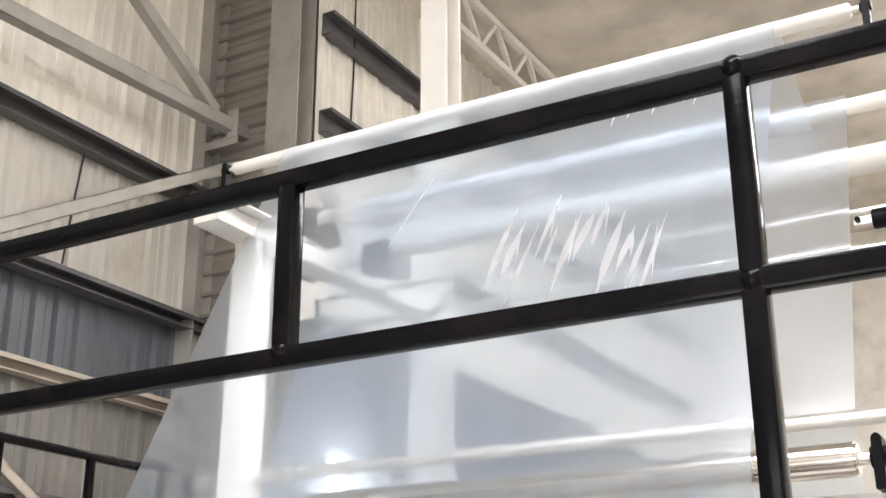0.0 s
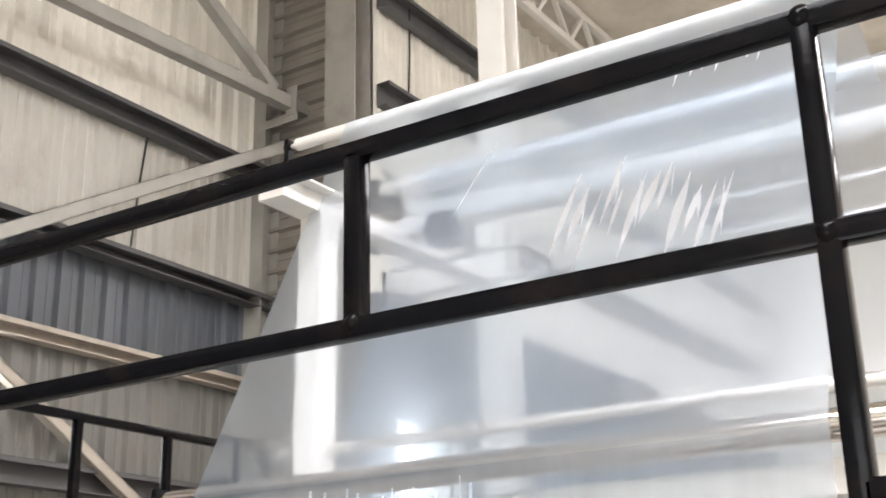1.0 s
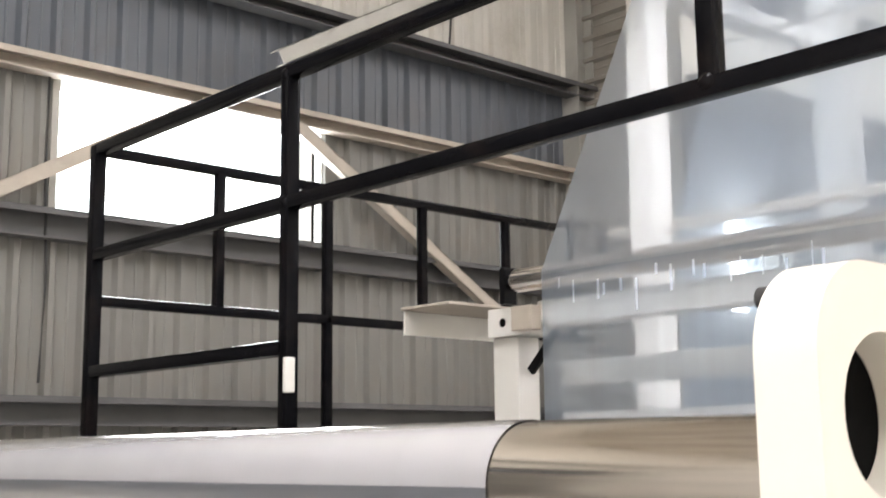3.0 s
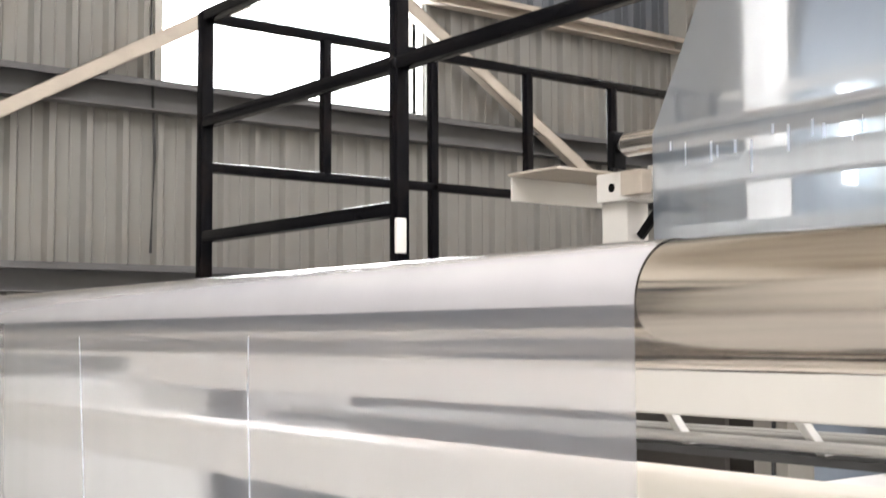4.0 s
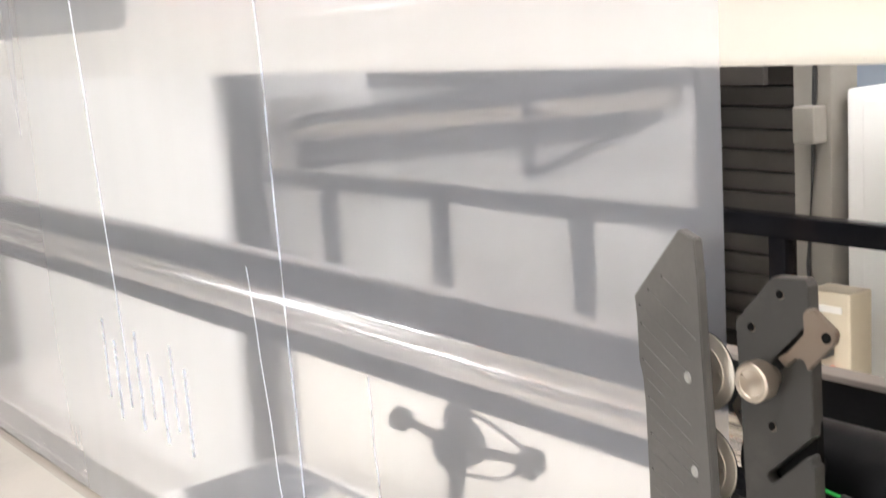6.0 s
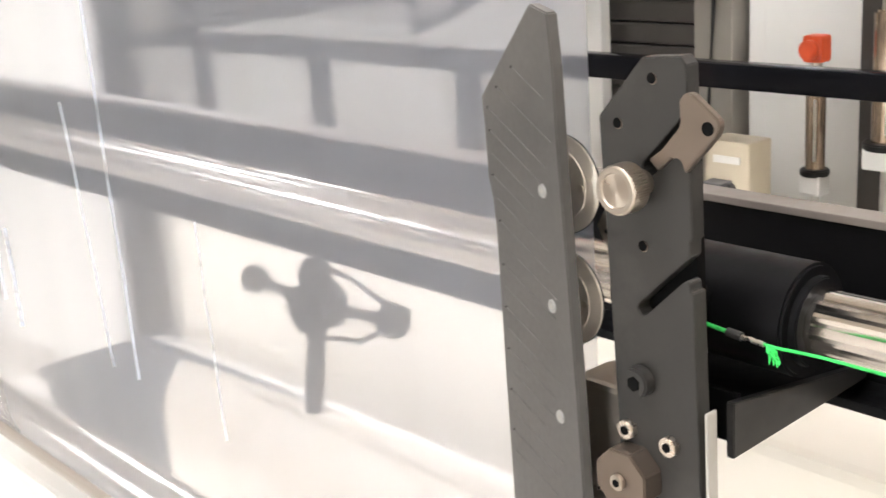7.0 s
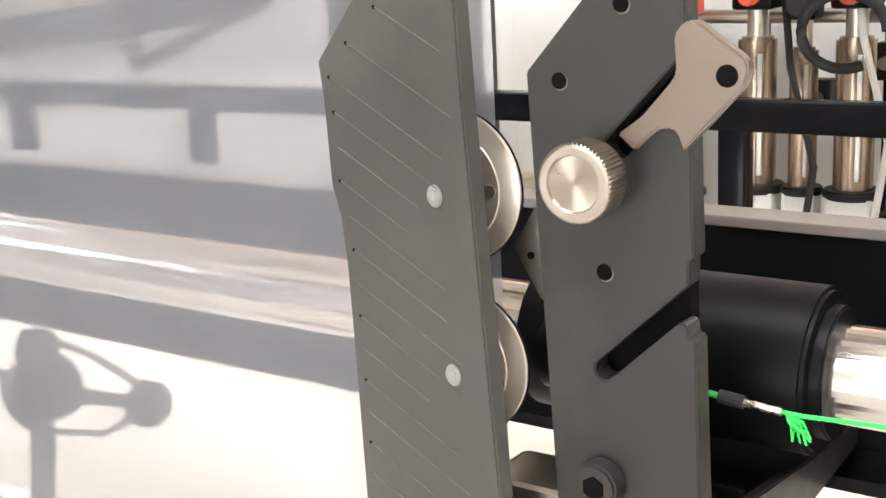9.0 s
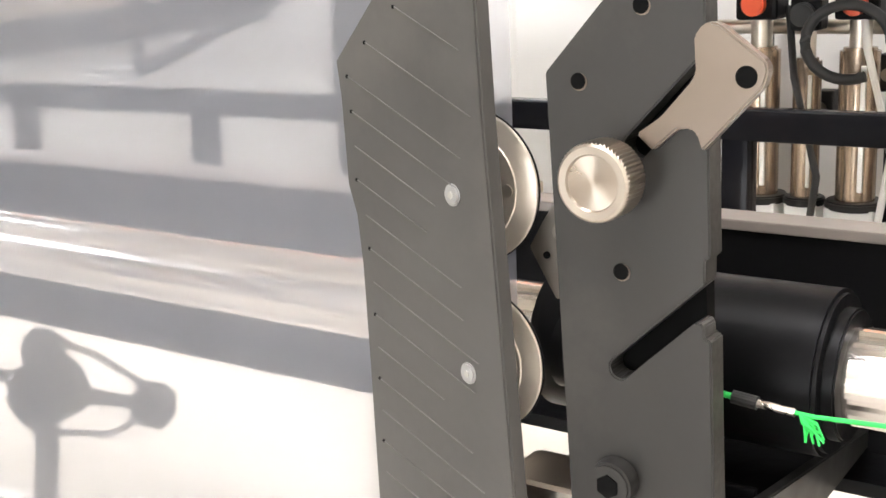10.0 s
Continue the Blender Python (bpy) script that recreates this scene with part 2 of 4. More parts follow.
# ---- building tools ----


def mesh_object(name, bm, mat, parent=None, label="", smooth=False):
    data = bpy.data.meshes.new(name)
    bmesh.ops.recalc_face_normals(bm, faces=bm.faces[:])
    bm.to_mesh(data)
    bm.free()
    for m in (mat if isinstance(mat, (list, tuple)) else [mat]):
        data.materials.append(m)
    if smooth:
        data.shade_smooth()
        data.set_sharp_from_angle(angle=radians(38))
    ob = new(name, data)
    if parent:
        ob.parent = parent
    if label:
        tagged(ob, label)
    return ob


def face_front(ob):
    """Turn an open sheet's faces towards the open side of the machine."""
    if sum(p.normal.y * p.area for p in ob.data.polygons) > 0:
        ob.data.flip_normals()
    return ob


def part(name, bm, mat, parent, label="", smooth=False):
    return mesh_object(name, bm, mat, parent, label, smooth)


def group_empty(name, label, category, group="", kind="", at=(0, 0, 0)):
    ob = new(name)
    ob.matrix_world = Matrix.Translation(at)
    return tagged(ob, label, category, group, kind)


def box(x0, x1, y0, y1, z0, z1, bevel=0.0, bm=None, seg=2):
    own = bmesh.new()
    bmesh.ops.create_cube(own, size=1)
    for v in own.verts:
        v.co = Vector(((x0 + x1) / 2 + v.co.x * (x1 - x0), (y0 + y1) / 2 + v.co.y * (y1 - y0), (z0 + z1) / 2 + v.co.z * (z1 - z0)))
    if bevel:
        bmesh.ops.bevel(own, geom=own.edges[:], offset=bevel, segments=seg, affect="EDGES", profile=0.6)
    return merge(bm, own)


def merge(bm, own, m=None):
    if m is not None:
        own.transform(m)
    if bm is None:
        return own
    tmp = bpy.data.meshes.new("tmp")
    own.to_mesh(tmp)
    own.free()
    bm.from_mesh(tmp)
    bpy.data.meshes.remove(tmp)
    return bm


def rod(a, b, r, bm=None, seg=24, r2=None, bevel=0.0):
    """A round bar from a to b."""
    a, b = Vector(a), Vector(b)
    own = bmesh.new()
    bmesh.ops.create_cone(own, cap_ends=True, segments=seg, radius1=r, radius2=r if r2 is None else r2, depth=(b - a).length)
    if bevel:
        rims = [e for e in own.edges if abs(e.verts[0].co.z - e.verts[1].co.z) < 1e-6]
        bmesh.ops.bevel(own, geom=rims, offset=bevel, segments=2, affect="EDGES")
    turn = (b - a).to_track_quat("Z", "Y").to_matrix().to_4x4()
    return merge(bm, own, Matrix.Translation((a + b) / 2) @ turn)


def bar(a, b, w, h, bm=None, bevel=0.003):
    """A square bar from a to b, w wide and h high."""
    a, b = Vector(a), Vector(b)
    own = box(-w / 2, w / 2, -h / 2, h / 2, -(b - a).length / 2, (b - a).length / 2, bevel)
    turn = (b - a).to_track_quat("Z", "Y").to_matrix().to_4x4()
    return merge(bm, own, Matrix.Translation((a + b) / 2) @ turn)


def prism(points, depth, bm=None, bevel=0.0, m=None):
    """A flat plate: outline in x, z, extruded along +y by depth."""
    own = bmesh.new()
    face = own.faces.new([own.verts.new((x, 0, z)) for x, z in points])
    made = bmesh.ops.extrude_face_region(own, geom=[face])
    bmesh.ops.translate(own, vec=(0, depth, 0), verts=[v for v in made["geom"] if isinstance(v, bmesh.types.BMVert)])
    if bevel:
        bmesh.ops.bevel(own, geom=own.edges[:], offset=bevel, segments=2, affect="EDGES")
    return merge(bm, own, m)


def tube_path(points, r, bm=None, seg=10):
    """A bent cord or cable through the points."""
    own = bmesh.new()
    rings = []
    pts = [Vector(p) for p in points]
    for i, p in enumerate(pts):
        d = (pts[min(i + 1, len(pts) - 1)] - pts[max(i - 1, 0)]).normalized()
        q = d.to_track_quat("Z", "Y")
        rings.append([own.verts.new(p + q @ Vector((r * math.cos(2 * math.pi * k / seg), r * math.sin(2 * math.pi * k / seg), 0))) for k in range(seg)])
    for a, b in zip(rings, rings[1:]):
        for k in range(seg):
            own.faces.new((a[k], a[(k + 1) % seg], b[(k + 1) % seg], b[k]))
    own.faces.new(rings[0][::-1])
    own.faces.new(rings[-1])
    return merge(bm, own)


def ribbed_sheet(length, height, pitch=0.225, depth=0.042, thick=0.004):
    """A trapezoidal steel sheet in the y-z plane: ribs upright, 0..length along y, facing +x."""
    own = bmesh.new()
    prof, y = [], 0.0
    while y < length - 1e-6:
        for dy, x in ((0.0, 0.0), (0.10 * pitch, depth), (0.26 * pitch, depth), (0.36 * pitch, 0.0), (0.68 * pitch, 0.0), (0.70 * pitch, 0.006), (0.74 * pitch, 0.006), (0.76 * pitch, 0.0)):
            if y + dy <= length:
                prof.append((x, y + dy))
        y += pitch
    prof.append((0.0, length))
    low = [own.verts.new((x, y, 0)) for x, y in prof]
    top = [own.verts.new((x, y, height)) for x, y in prof]
    for i in range(len(prof) - 1):
        own.faces.new((low[i], low[i + 1], top[i + 1], top[i]))
    made = bmesh.ops.extrude_face_region(own, geom=own.faces[:])
    bmesh.ops.translate(own, vec=(-thick, 0, 0), verts=[v for v in made["geom"] if isinstance(v, bmesh.types.BMVert)])
    return own


def clad_area(wall, x, y0, y1, z0, z1, mat, pitch=0.225):
    """Ribbed sheets 0.9 m wide, lapped side by side, as pieces of a wall along y."""
    y = y0
    while y < y1 - 0.01:
        w = min(0.9, y1 - y)
        ob = part("cladding_sheet", ribbed_sheet(w, z1 - z0, pitch), mat, wall)
        ob.matrix_local = Matrix.Translation((x, y, z0))
        y += w


# ---- the hall ----
# opening added in the unseen back wall to let fill light in
FILL_X0, FILL_X1, FILL_Z1 = -2.3, 0.0, 2.2
WALL_X, JOG_Y, WALL_B_X, FAR_Y = -7.0, 8.2, -5.75, 19.0
WIN_Y0, WIN_Y1, WIN_Z0, WIN_Z1 = 3.28, 5.29, 3.17, 4.02
BAY_Y0, BAY_Y1, BAY_Z0, BAY_Z1 = 8.78, 9.79, 2.78, 3.58

floor = mesh_object("floor", box(-9, 8, -6, FAR_Y + 1, FLOOR_Z - 0.2, FLOOR_Z), CONCRETE)
tagged(floor, "grey concrete factory floor with stains", "floor", kind="structure")

wall_left = group_empty("wall_left", "cream ribbed steel cladding on the hall side wall", "wall", kind="structure")
part("wall_backing", merge(merge(merge(box(-7.30, -7.06, -6, WIN_Y0, FLOOR_Z, ROOF_Z), box(-7.30, -7.06, WIN_Y1, JOG_Y, FLOOR_Z, ROOF_Z)),
     box(-7.30, -7.06, WIN_Y0, WIN_Y1, FLOOR_Z, WIN_Z0)), box(-7.30, -7.06, WIN_Y0, WIN_Y1, WIN_Z1, ROOF_Z)), STEEL_GREY, wall_left)
clad_area(wall_left, WALL_X, -6.0, JOG_Y, FLOOR_Z, 3.05, CLAD_SHADE)
clad_area(wall_left, WALL_X, -5.65, WIN_Y0, 3.05, 4.05, CLAD_SHADE)
clad_area(wall_left, WALL_X, WIN_Y1, JOG_Y, 3.05, 4.05, CLAD_SHADE)
clad_area(wall_left, WALL_X - 0.05, -6.0, JOG_Y, 4.05, 4.86, CLAD_BLUE)
clad_area(wall_left, WALL_X, -6.0, JOG_Y, 4.86, 6.14, CLAD_HALF_SHADE)
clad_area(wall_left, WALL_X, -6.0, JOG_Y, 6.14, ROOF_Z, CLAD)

wall_jog = group_empty("wall_jog", "grey steel cladding with level ribs between two columns", "wall", kind="structure")
part("wall_backing", box(-7.30, WALL_B_X - 0.06, JOG_Y + 0.06, JOG_Y + 0.3, FLOOR_Z, ROOF_Z), STEEL_GREY, wall_jog)
for k in range(9):
    z = FLOOR_Z + k * 1.0
    h = min(1.0, ROOF_Z - z)
    ob = part("cladding_sheet", ribbed_sheet(h, 1.0, 0.2, 0.045), CLAD_GREY, wall_jog)
    ob.matrix_local = Matrix(((0, 0, 1, -7.0), (-1, 0, 0, JOG_Y), (0, 1, 0, z), (0, 0, 0, 1)))

wall_inner = group_empty("wall_inner", "cream ribbed steel cladding on the far bay wall", "wall", kind="structure")
bm = None
for ya, yb, za, zb in ((JOG_Y + 0.3, BAY_Y0, FLOOR_Z, ROOF_Z), (BAY_Y1, FAR_Y, FLOOR_Z, ROOF_Z), (BAY_Y0, BAY_Y1, FLOOR_Z, BAY_Z0), (BAY_Y0, BAY_Y1, BAY_Z1, ROOF_Z)):
    bm = box(WALL_B_X - 0.3, WALL_B_X - 0.06, ya, yb, za, zb, bm=bm)
part("wall_backing", bm, STEEL_GREY, wall_inner)
clad_area(wall_inner, WALL_B_X, JOG_Y, FAR_Y, FLOOR_Z, BAY_Z0, CLAD_BLUE)
clad_area(wall_inner, WALL_B_X, JOG_Y, BAY_Y0, BAY_Z0, BAY_Z1, CLAD_BLUE)
clad_area(wall_inner, WALL_B_X, BAY_Y1, FAR_Y, BAY_Z0, BAY_Z1, CLAD_BLUE)
clad_area(wall_inner, WALL_B_X, JOG_Y, FAR_Y, BAY_Z1, 4.35, CLAD_BLUE)
clad_area(wall_inner, WALL_B_X, JOG_Y, FAR_Y, 4.35, ROOF_Z, CLAD)

wall_far = mesh_object("wall_far", box(-6, 8, FAR_Y, FAR_Y + 0.3, FLOOR_Z, ROOF_Z), CLAD)
tagged(wall_far, "plain cream end wall of the hall", "wall", kind="structure")
wall_right = mesh_object("wall_right", box(7.7, 8, -6, FAR_Y, FLOOR_Z, ROOF_Z), CLAD)
tagged(wall_right, "plain cream side wall of the hall", "wall", kind="structure")
wall_back = mesh_object("wall_back", box(-7.3, FILL_X0, -6.3, -6, FLOOR_Z, ROOF_Z, bm=box(FILL_X1, 8, -6.3, -6, FLOOR_Z, ROOF_Z, bm=box(FILL_X0, FILL_X1, -6.3, -6, FILL_Z1, ROOF_Z))), CLAD)
tagged(wall_back, "plain cream end wall with an opening added for fill light", "wall", kind="structure")

roof_bm = None
xs = sorted({-7.3, 8.0} | {sx + k * sw / 2 for sx, sw, a, b, w in SKYLIGHTS for k in (-1, 1)})
ys = sorted({-6.3, FAR_Y + 0.3} | {y for sx, sw, a, b, w in SKYLIGHTS for y in (a, b)})
for xa, xb in zip(xs, xs[1:]):
    for ya, yb in zip(ys, ys[1:]):
        cx, cy = (xa + xb) / 2, (ya + yb) / 2
        if not any(abs(cx - sx) < sw / 2 and a < cy < b for sx, sw, a, b, w in SKYLIGHTS):
            roof_bm = box(xa, xb, ya, yb, ROOF_Z, ROOF_Z + 0.15, bm=roof_bm)
ceiling = mesh_object("ceiling", roof_bm, ROOF_MAT)
tagged(ceiling, "crinkled pale insulation under the hall roof", "ceiling", kind="structure")


def purlin(x, z, h, mat, label, y0=-6.0, y1=JOG_Y, d=0.12):
    """A cold-rolled Z section along the wall."""
    bm = box(x, x + 0.012, y0, y1, z - h, z, 0.002)
    box(x, x + d, y0, y1, z - 0.012, z, 0.002, bm)
    box(x, x + d * 0.8, y0, y1, z - h - 0.012, z - h, 0.002, bm)
    box(x + d - 0.008, x + d, y0, y1, z - 0.04, z - 0.012, 0.002, bm)
    ob = mesh_object("purlin", bm, mat)
    return tagged(ob, label, "purlin", "wall purlins", "structure")


purlin(-6.962, 6.10, 0.16, STEEL_DARK, "dark steel purlin along the cream cladding", d=0.16)
purlin(-6.962, 4.87, 0.10, STEEL_DARK, "dark steel purlin above the blue-grey cladding band", d=0.18)
purlin(-6.962, 4.09, 0.10, STEEL_TAN, "tan steel purlin above the bright window", d=0.14)
purlin(-6.962, 3.14, 0.17, STEEL_DARK, "dark steel purlin under the bright window", d=0.14)
purlin(-6.962, 2.02, 0.16, STEEL_DARK, "dark steel purlin low on the cladding", d=0.16)
for z in (4.6, 5.6, 6.7, 7.7):
    purlin(WALL_B_X + 0.037, z, 0.22, STEEL_DARK, "dark steel purlin on the far bay wall", JOG_Y, FAR_Y, 0.14)


def i_column(x, y, w, d, z0, z1, mat, label, turn=0.0):
    bm = box(-w / 2, w / 2, -d / 2, -d / 2 + 0.014, z0, z1, 0.002)
    box(-w / 2, w / 2, d / 2 - 0.014, d / 2, z0, z1, 0.002, bm)
    box(-0.006, 0.006, -d / 2 + 0.014, d / 2 - 0.014, z0, z1, 0, bm)
    ob = mesh_object("column", bm, mat)
    ob.matrix_world = pose(x, y, 0, 0, 0, turn)
    return tagged(ob, label, "column", "hall columns", "structure")


i_column(-6.92, JOG_Y - 0.12, 0.2, 0.22, FLOOR_Z, ROOF_Z, STEEL_GREY, "grey steel column at the wall corner")
i_column(-5.95, JOG_Y - 0.12, 0.34, 0.24, FLOOR_Z, ROOF_Z, STEEL_GREY, "wide grey steel column beside the level-ribbed cladding")
i_column(-3.195, 6.0, 0.18, 0.19, FLOOR_Z, ROOF_Z, STEEL_WHITE, "white steel column rising to the roof")


def brace(a, b, label, mat=STEEL_TAN, w=0.09):
    a, b = Vector(a), Vector(b)
    L = (b - a).length
    bm = box(-w / 2, w / 2, -0.004, 0.004, 0, L, 0.001)
    box(-w / 2, -w / 2 + 0.008, -w * 0.8, 0.004, 0, L, 0.001, bm)
    box(w / 2 - 0.008, w / 2, -w * 0.8, 0.004, 0, L, 0.001, bm)
    ob = mesh_object("brace", bm, mat)
    d = (b - a).normalized()
    side = Vector((1, 0, 0)) if abs(d.x) < 0.9 else Vector((0, 1, 0))
    yv = (side - d * side.dot(d)).normalized()
    xv = yv.cross(d)
    ob.matrix_world = Matrix(((xv.x, yv.x, d.x, a.x), (xv.y, yv.y, d.y, a.y), (xv.z, yv.z, d.z, a.z), (0, 0, 0, 1)))
    return tagged(ob, label, "brace", "wall braces", "structure")


brace((-6.8, 4.85, 4.02), (-6.8, 7.2, 2.6), "tan steel channel brace slanting down from the window")
brace((-6.8, 4.45, 4.10), (-6.8, 1.7, 2.55), "tan steel channel brace slanting across the cladding")
brace((-6.5, 3.4, 6.42), (-6.5, 8.2, 6.66), "grey steel channel strut running to the corner column", STEEL_GREY, 0.13)
brace((-6.5, 6.2, 7.60), (-6.5, 7.75, 6.70), "grey steel channel brace from the roof to the strut", STEEL_GREY, 0.12)
brace((-6.5, 4.6, 4.30), (-6.5, 8.1, 6.30), "grey steel channel brace rising to the corner column", STEEL_GREY, 0.11)

window_1 = group_empty("window_1", "bright daylight window in the ribbed cladding", "window", kind="structure")
part("window_frame", box(-7.1, -6.98, WIN_Y0 - 0.05, WIN_Y0, WIN_Z0 - 0.02, WIN_Z1, 0.003), STEEL_GREY, window_1)
part("window_frame", box(-7.1, -6.98, WIN_Y1, WIN_Y1 + 0.05, WIN_Z0 - 0.02, WIN_Z1, 0.003), STEEL_GREY, window_1)
part("window_sill", box(-7.12, -6.96, WIN_Y0 - 0.05, WIN_Y1 + 0.05, WIN_Z0 - 0.03, WIN_Z0, 0.003), STEEL_GREY, window_1)

window_2 = group_empty("window_2", "bright daylight window in the far bay wall", "window", kind="structure")
for ya, yb in ((BAY_Y0 - 0.05, BAY_Y0), (BAY_Y1, BAY_Y1 + 0.05)):
    part("window_frame", box(WALL_B_X - 0.1, WALL_B_X + 0.05, ya, yb, BAY_Z0 - 0.04, BAY_Z1 + 0.04, 0.003), STEEL_GREY, window_2)
part("window_sill", box(WALL_B_X - 0.1, WALL_B_X + 0.06, BAY_Y0, BAY_Y1, BAY_Z0 - 0.04, BAY_Z0, 0.003), STEEL_GREY, window_2)
bay_backdrop = mesh_object("backdrop", box(-6.75, -6.70, 8.55, 10.6, 2.2, 4.3), DAYLIGHT)
tagged(bay_backdrop, "plain bright sky outside the far bay window", "sky", kind="structure")
# glowing panel added out of view, brightens the machine's front side
fill_glow = mesh_object("backdrop", box(-3.2, 0.9, -7.05, -7.0, FLOOR_Z - 0.2, 3.2), DAYLIGHT)
tagged(fill_glow, "unseen glowing panel added to light the machine from the front", "sky", kind="structure")
backdrop = mesh_object("backdrop", box(-8.3, -8.25, 0.5, 8.0, 1.5, 6.0), DAYLIGHT)
tagged(backdrop, "plain bright sky outside the side window", "sky", kind="structure")
for sx, sw, sy0, sy1, watts in SKYLIGHTS:
    pane = mesh_object("skylight_pane", box(sx - sw / 2, sx + sw / 2, sy0, sy1, ROOF_Z + 0.05, ROOF_Z + 0.08), DAYLIGHT)
    tagged(pane, "translucent roof light glowing with daylight", "skylight", "roof lights", "structure")


def wall_cable(points, label):
    ob = mesh_object("wall_cable", tube_path(points, 0.009, seg=8), RUBBER)
    return tagged(ob, label, "cable", "wall cables")


wall_cable([(-6.945, 3.20, 2.10), (-6.945, 3.22, 2.7), (-6.945, 3.19, 3.4), (-6.945, 3.19, 4.0)], "thin dark cable running up the ribbed wall")
wall_cable([(-6.945, 6.55, 4.95), (-6.945, 6.6, 5.5), (-6.94, 6.66, 6.0)], "thin dark cable running up the ribbed wall")
wall_cable([(-6.94, 7.98, 4.0), (-6.94, 7.98, 5.2), (-6.93, 8.0, 6.2), (-6.93, 8.0, 8.5)], "thin dark cable beside the corner column")
wall_cable([(-5.69, 8.65, 6.3), (-5.69, 8.7, 7.2), (-5.69, 8.72, 8.5)], "thin dark cable on the far bay wall")
strut_plate = mesh_object("gusset_plate", box(-6.56, -6.44, 7.95, 7.965, 6.52, 6.80, 0.003, box(-6.9, -6.44, 7.966, 7.976, 6.46, 6.54, 0.002)), STEEL_GREY)
tagged(strut_plate, "grey gusset plate joining strut and column", "gusset plate", kind="structure")

# ---- upper platform and its guard rail ----
RAIL_Y, TOP_Z, MID_Z, LOW_Z, SIDE_LOW_Z, DECK_Z = 2.30, 2.88, 2.45, 1.99, 2.27, 1.72
CORNER_X, POST2_X, POSTL_X, POSTR_X = -4.433, -3.10, -1.49, -0.426
TUBE = 0.048


def tube_bar(name, a, b, parent, w=TUBE, mat=BLACK_GLOSS):
    return part(name, bar(a, b, w, w, bevel=0.009), mat, parent, smooth=True)


def weld(p, parent):
    own = bmesh.new()
    bmesh.ops.create_uvsphere(own, u_segments=12, v_segments=8, radius=0.030)
    for v in own.verts:
        v.co = v.co * (1 + 0.14 * noise.noise(v.co * 60 + Vector(p))) + Vector(p)
    return part("weld_bead", own, BLACK_GLOSS, parent, smooth=True)


guard_rail = group_empty("guard_rail", "black gloss square-tube guard rail welded round the platform", "guard rail", at=(CORNER_X, RAIL_Y, DECK_Z))
guard_rail.matrix_world = Matrix.Identity(4)
tube_bar("top_rail", (CORNER_X, RAIL_Y, TOP_Z), (1.4, RAIL_Y, TOP_Z), guard_rail)
tube_bar("mid_rail", (CORNER_X, RAIL_Y, MID_Z), (1.4, RAIL_Y, MID_Z), guard_rail)
tube_bar("low_rail", (CORNER_X, RAIL_Y, LOW_Z), (POST2_X, RAIL_Y, LOW_Z), guard_rail)
tube_bar("low_rail", (POSTR_X, RAIL_Y, LOW_Z), (1.4, RAIL_Y, LOW_Z), guard_rail)
tube_bar("post", (CORNER_X, RAIL_Y, DECK_Z), (CORNER_X, RAIL_Y, TOP_Z + 0.02), guard_rail, 0.052)
tube_bar("post", (POST2_X, RAIL_Y, DECK_Z), (POST2_X, RAIL_Y, TOP_Z), guard_rail)
tube_bar("post", (POSTL_X, RAIL_Y, MID_Z), (POSTL_X, RAIL_Y, TOP_Z), guard_rail)
tube_bar("post", (POSTR_X, RAIL_Y, LOW_Z - 0.024), (POSTR_X, RAIL_Y, TOP_Z), guard_rail)
for px, pz in ((POSTL_X, MID_Z + 0.012), (POSTR_X, TOP_Z + 0.004), (POSTR_X, MID_Z), (POST2_X, MID_Z), (POST2_X, TOP_Z - 0.01)):
    weld((px, RAIL_Y - 0.004, pz), guard_rail)
SIDE_END = 5.3
tube_bar("side_top_rail", (CORNER_X, RAIL_Y, TOP_Z), (CORNER_X, SIDE_END, TOP_Z), guard_rail, 0.042)
tube_bar("side_low_rail", (CORNER_X, RAIL_Y, SIDE_LOW_Z), (CORNER_X, SIDE_END, SIDE_LOW_Z), guard_rail, 0.042)
for sy, sz in ((2.867, SIDE_LOW_Z), (3.446, DECK_Z), (4.028, SIDE_LOW_Z), (4.611, DECK_Z), (5.19, SIDE_LOW_Z)):
    tube_bar("side_post", (CORNER_X, sy, sz), (CORNER_X, sy, TOP_Z), guard_rail, 0.042)
part("tape_wrap", box(POST2_X + 0.018, POST2_X + 0.033, RAIL_Y - 0.033, RAIL_Y + 0.005, 1.85, 1.96, 0.006), STEEL_WHITE, guard_rail, "torn white tape wrapped on a post")

platform = group_empty("platform", "raised steel platform with a white fascia and an orange stripe", "platform")
part("fascia_panel", box(-4.55, 1.6, 2.164, 2.21, 1.42, DECK_Z, 0.006), FASCIA, platform)
part("stripe", box(-4.21, 1.6, 2.160, 2.166, 1.566, 1.622, 0.001), ORANGE, platform, "orange painted stripe")
part("deck", box(-4.55, 1.6, 2.21, 2.38, DECK_Z - 0.05, DECK_Z, 0.004), STEEL_DARK, platform)
part("side_deck", box(-4.55, -4.30, 2.381, 5.35, DECK_Z - 0.05, DECK_Z, 0.004), STEEL_DARK, platform)

# ---- upper web, its rollers and frames ----
ROLL_X0, ROLL_X1 = -3.43, -0.52


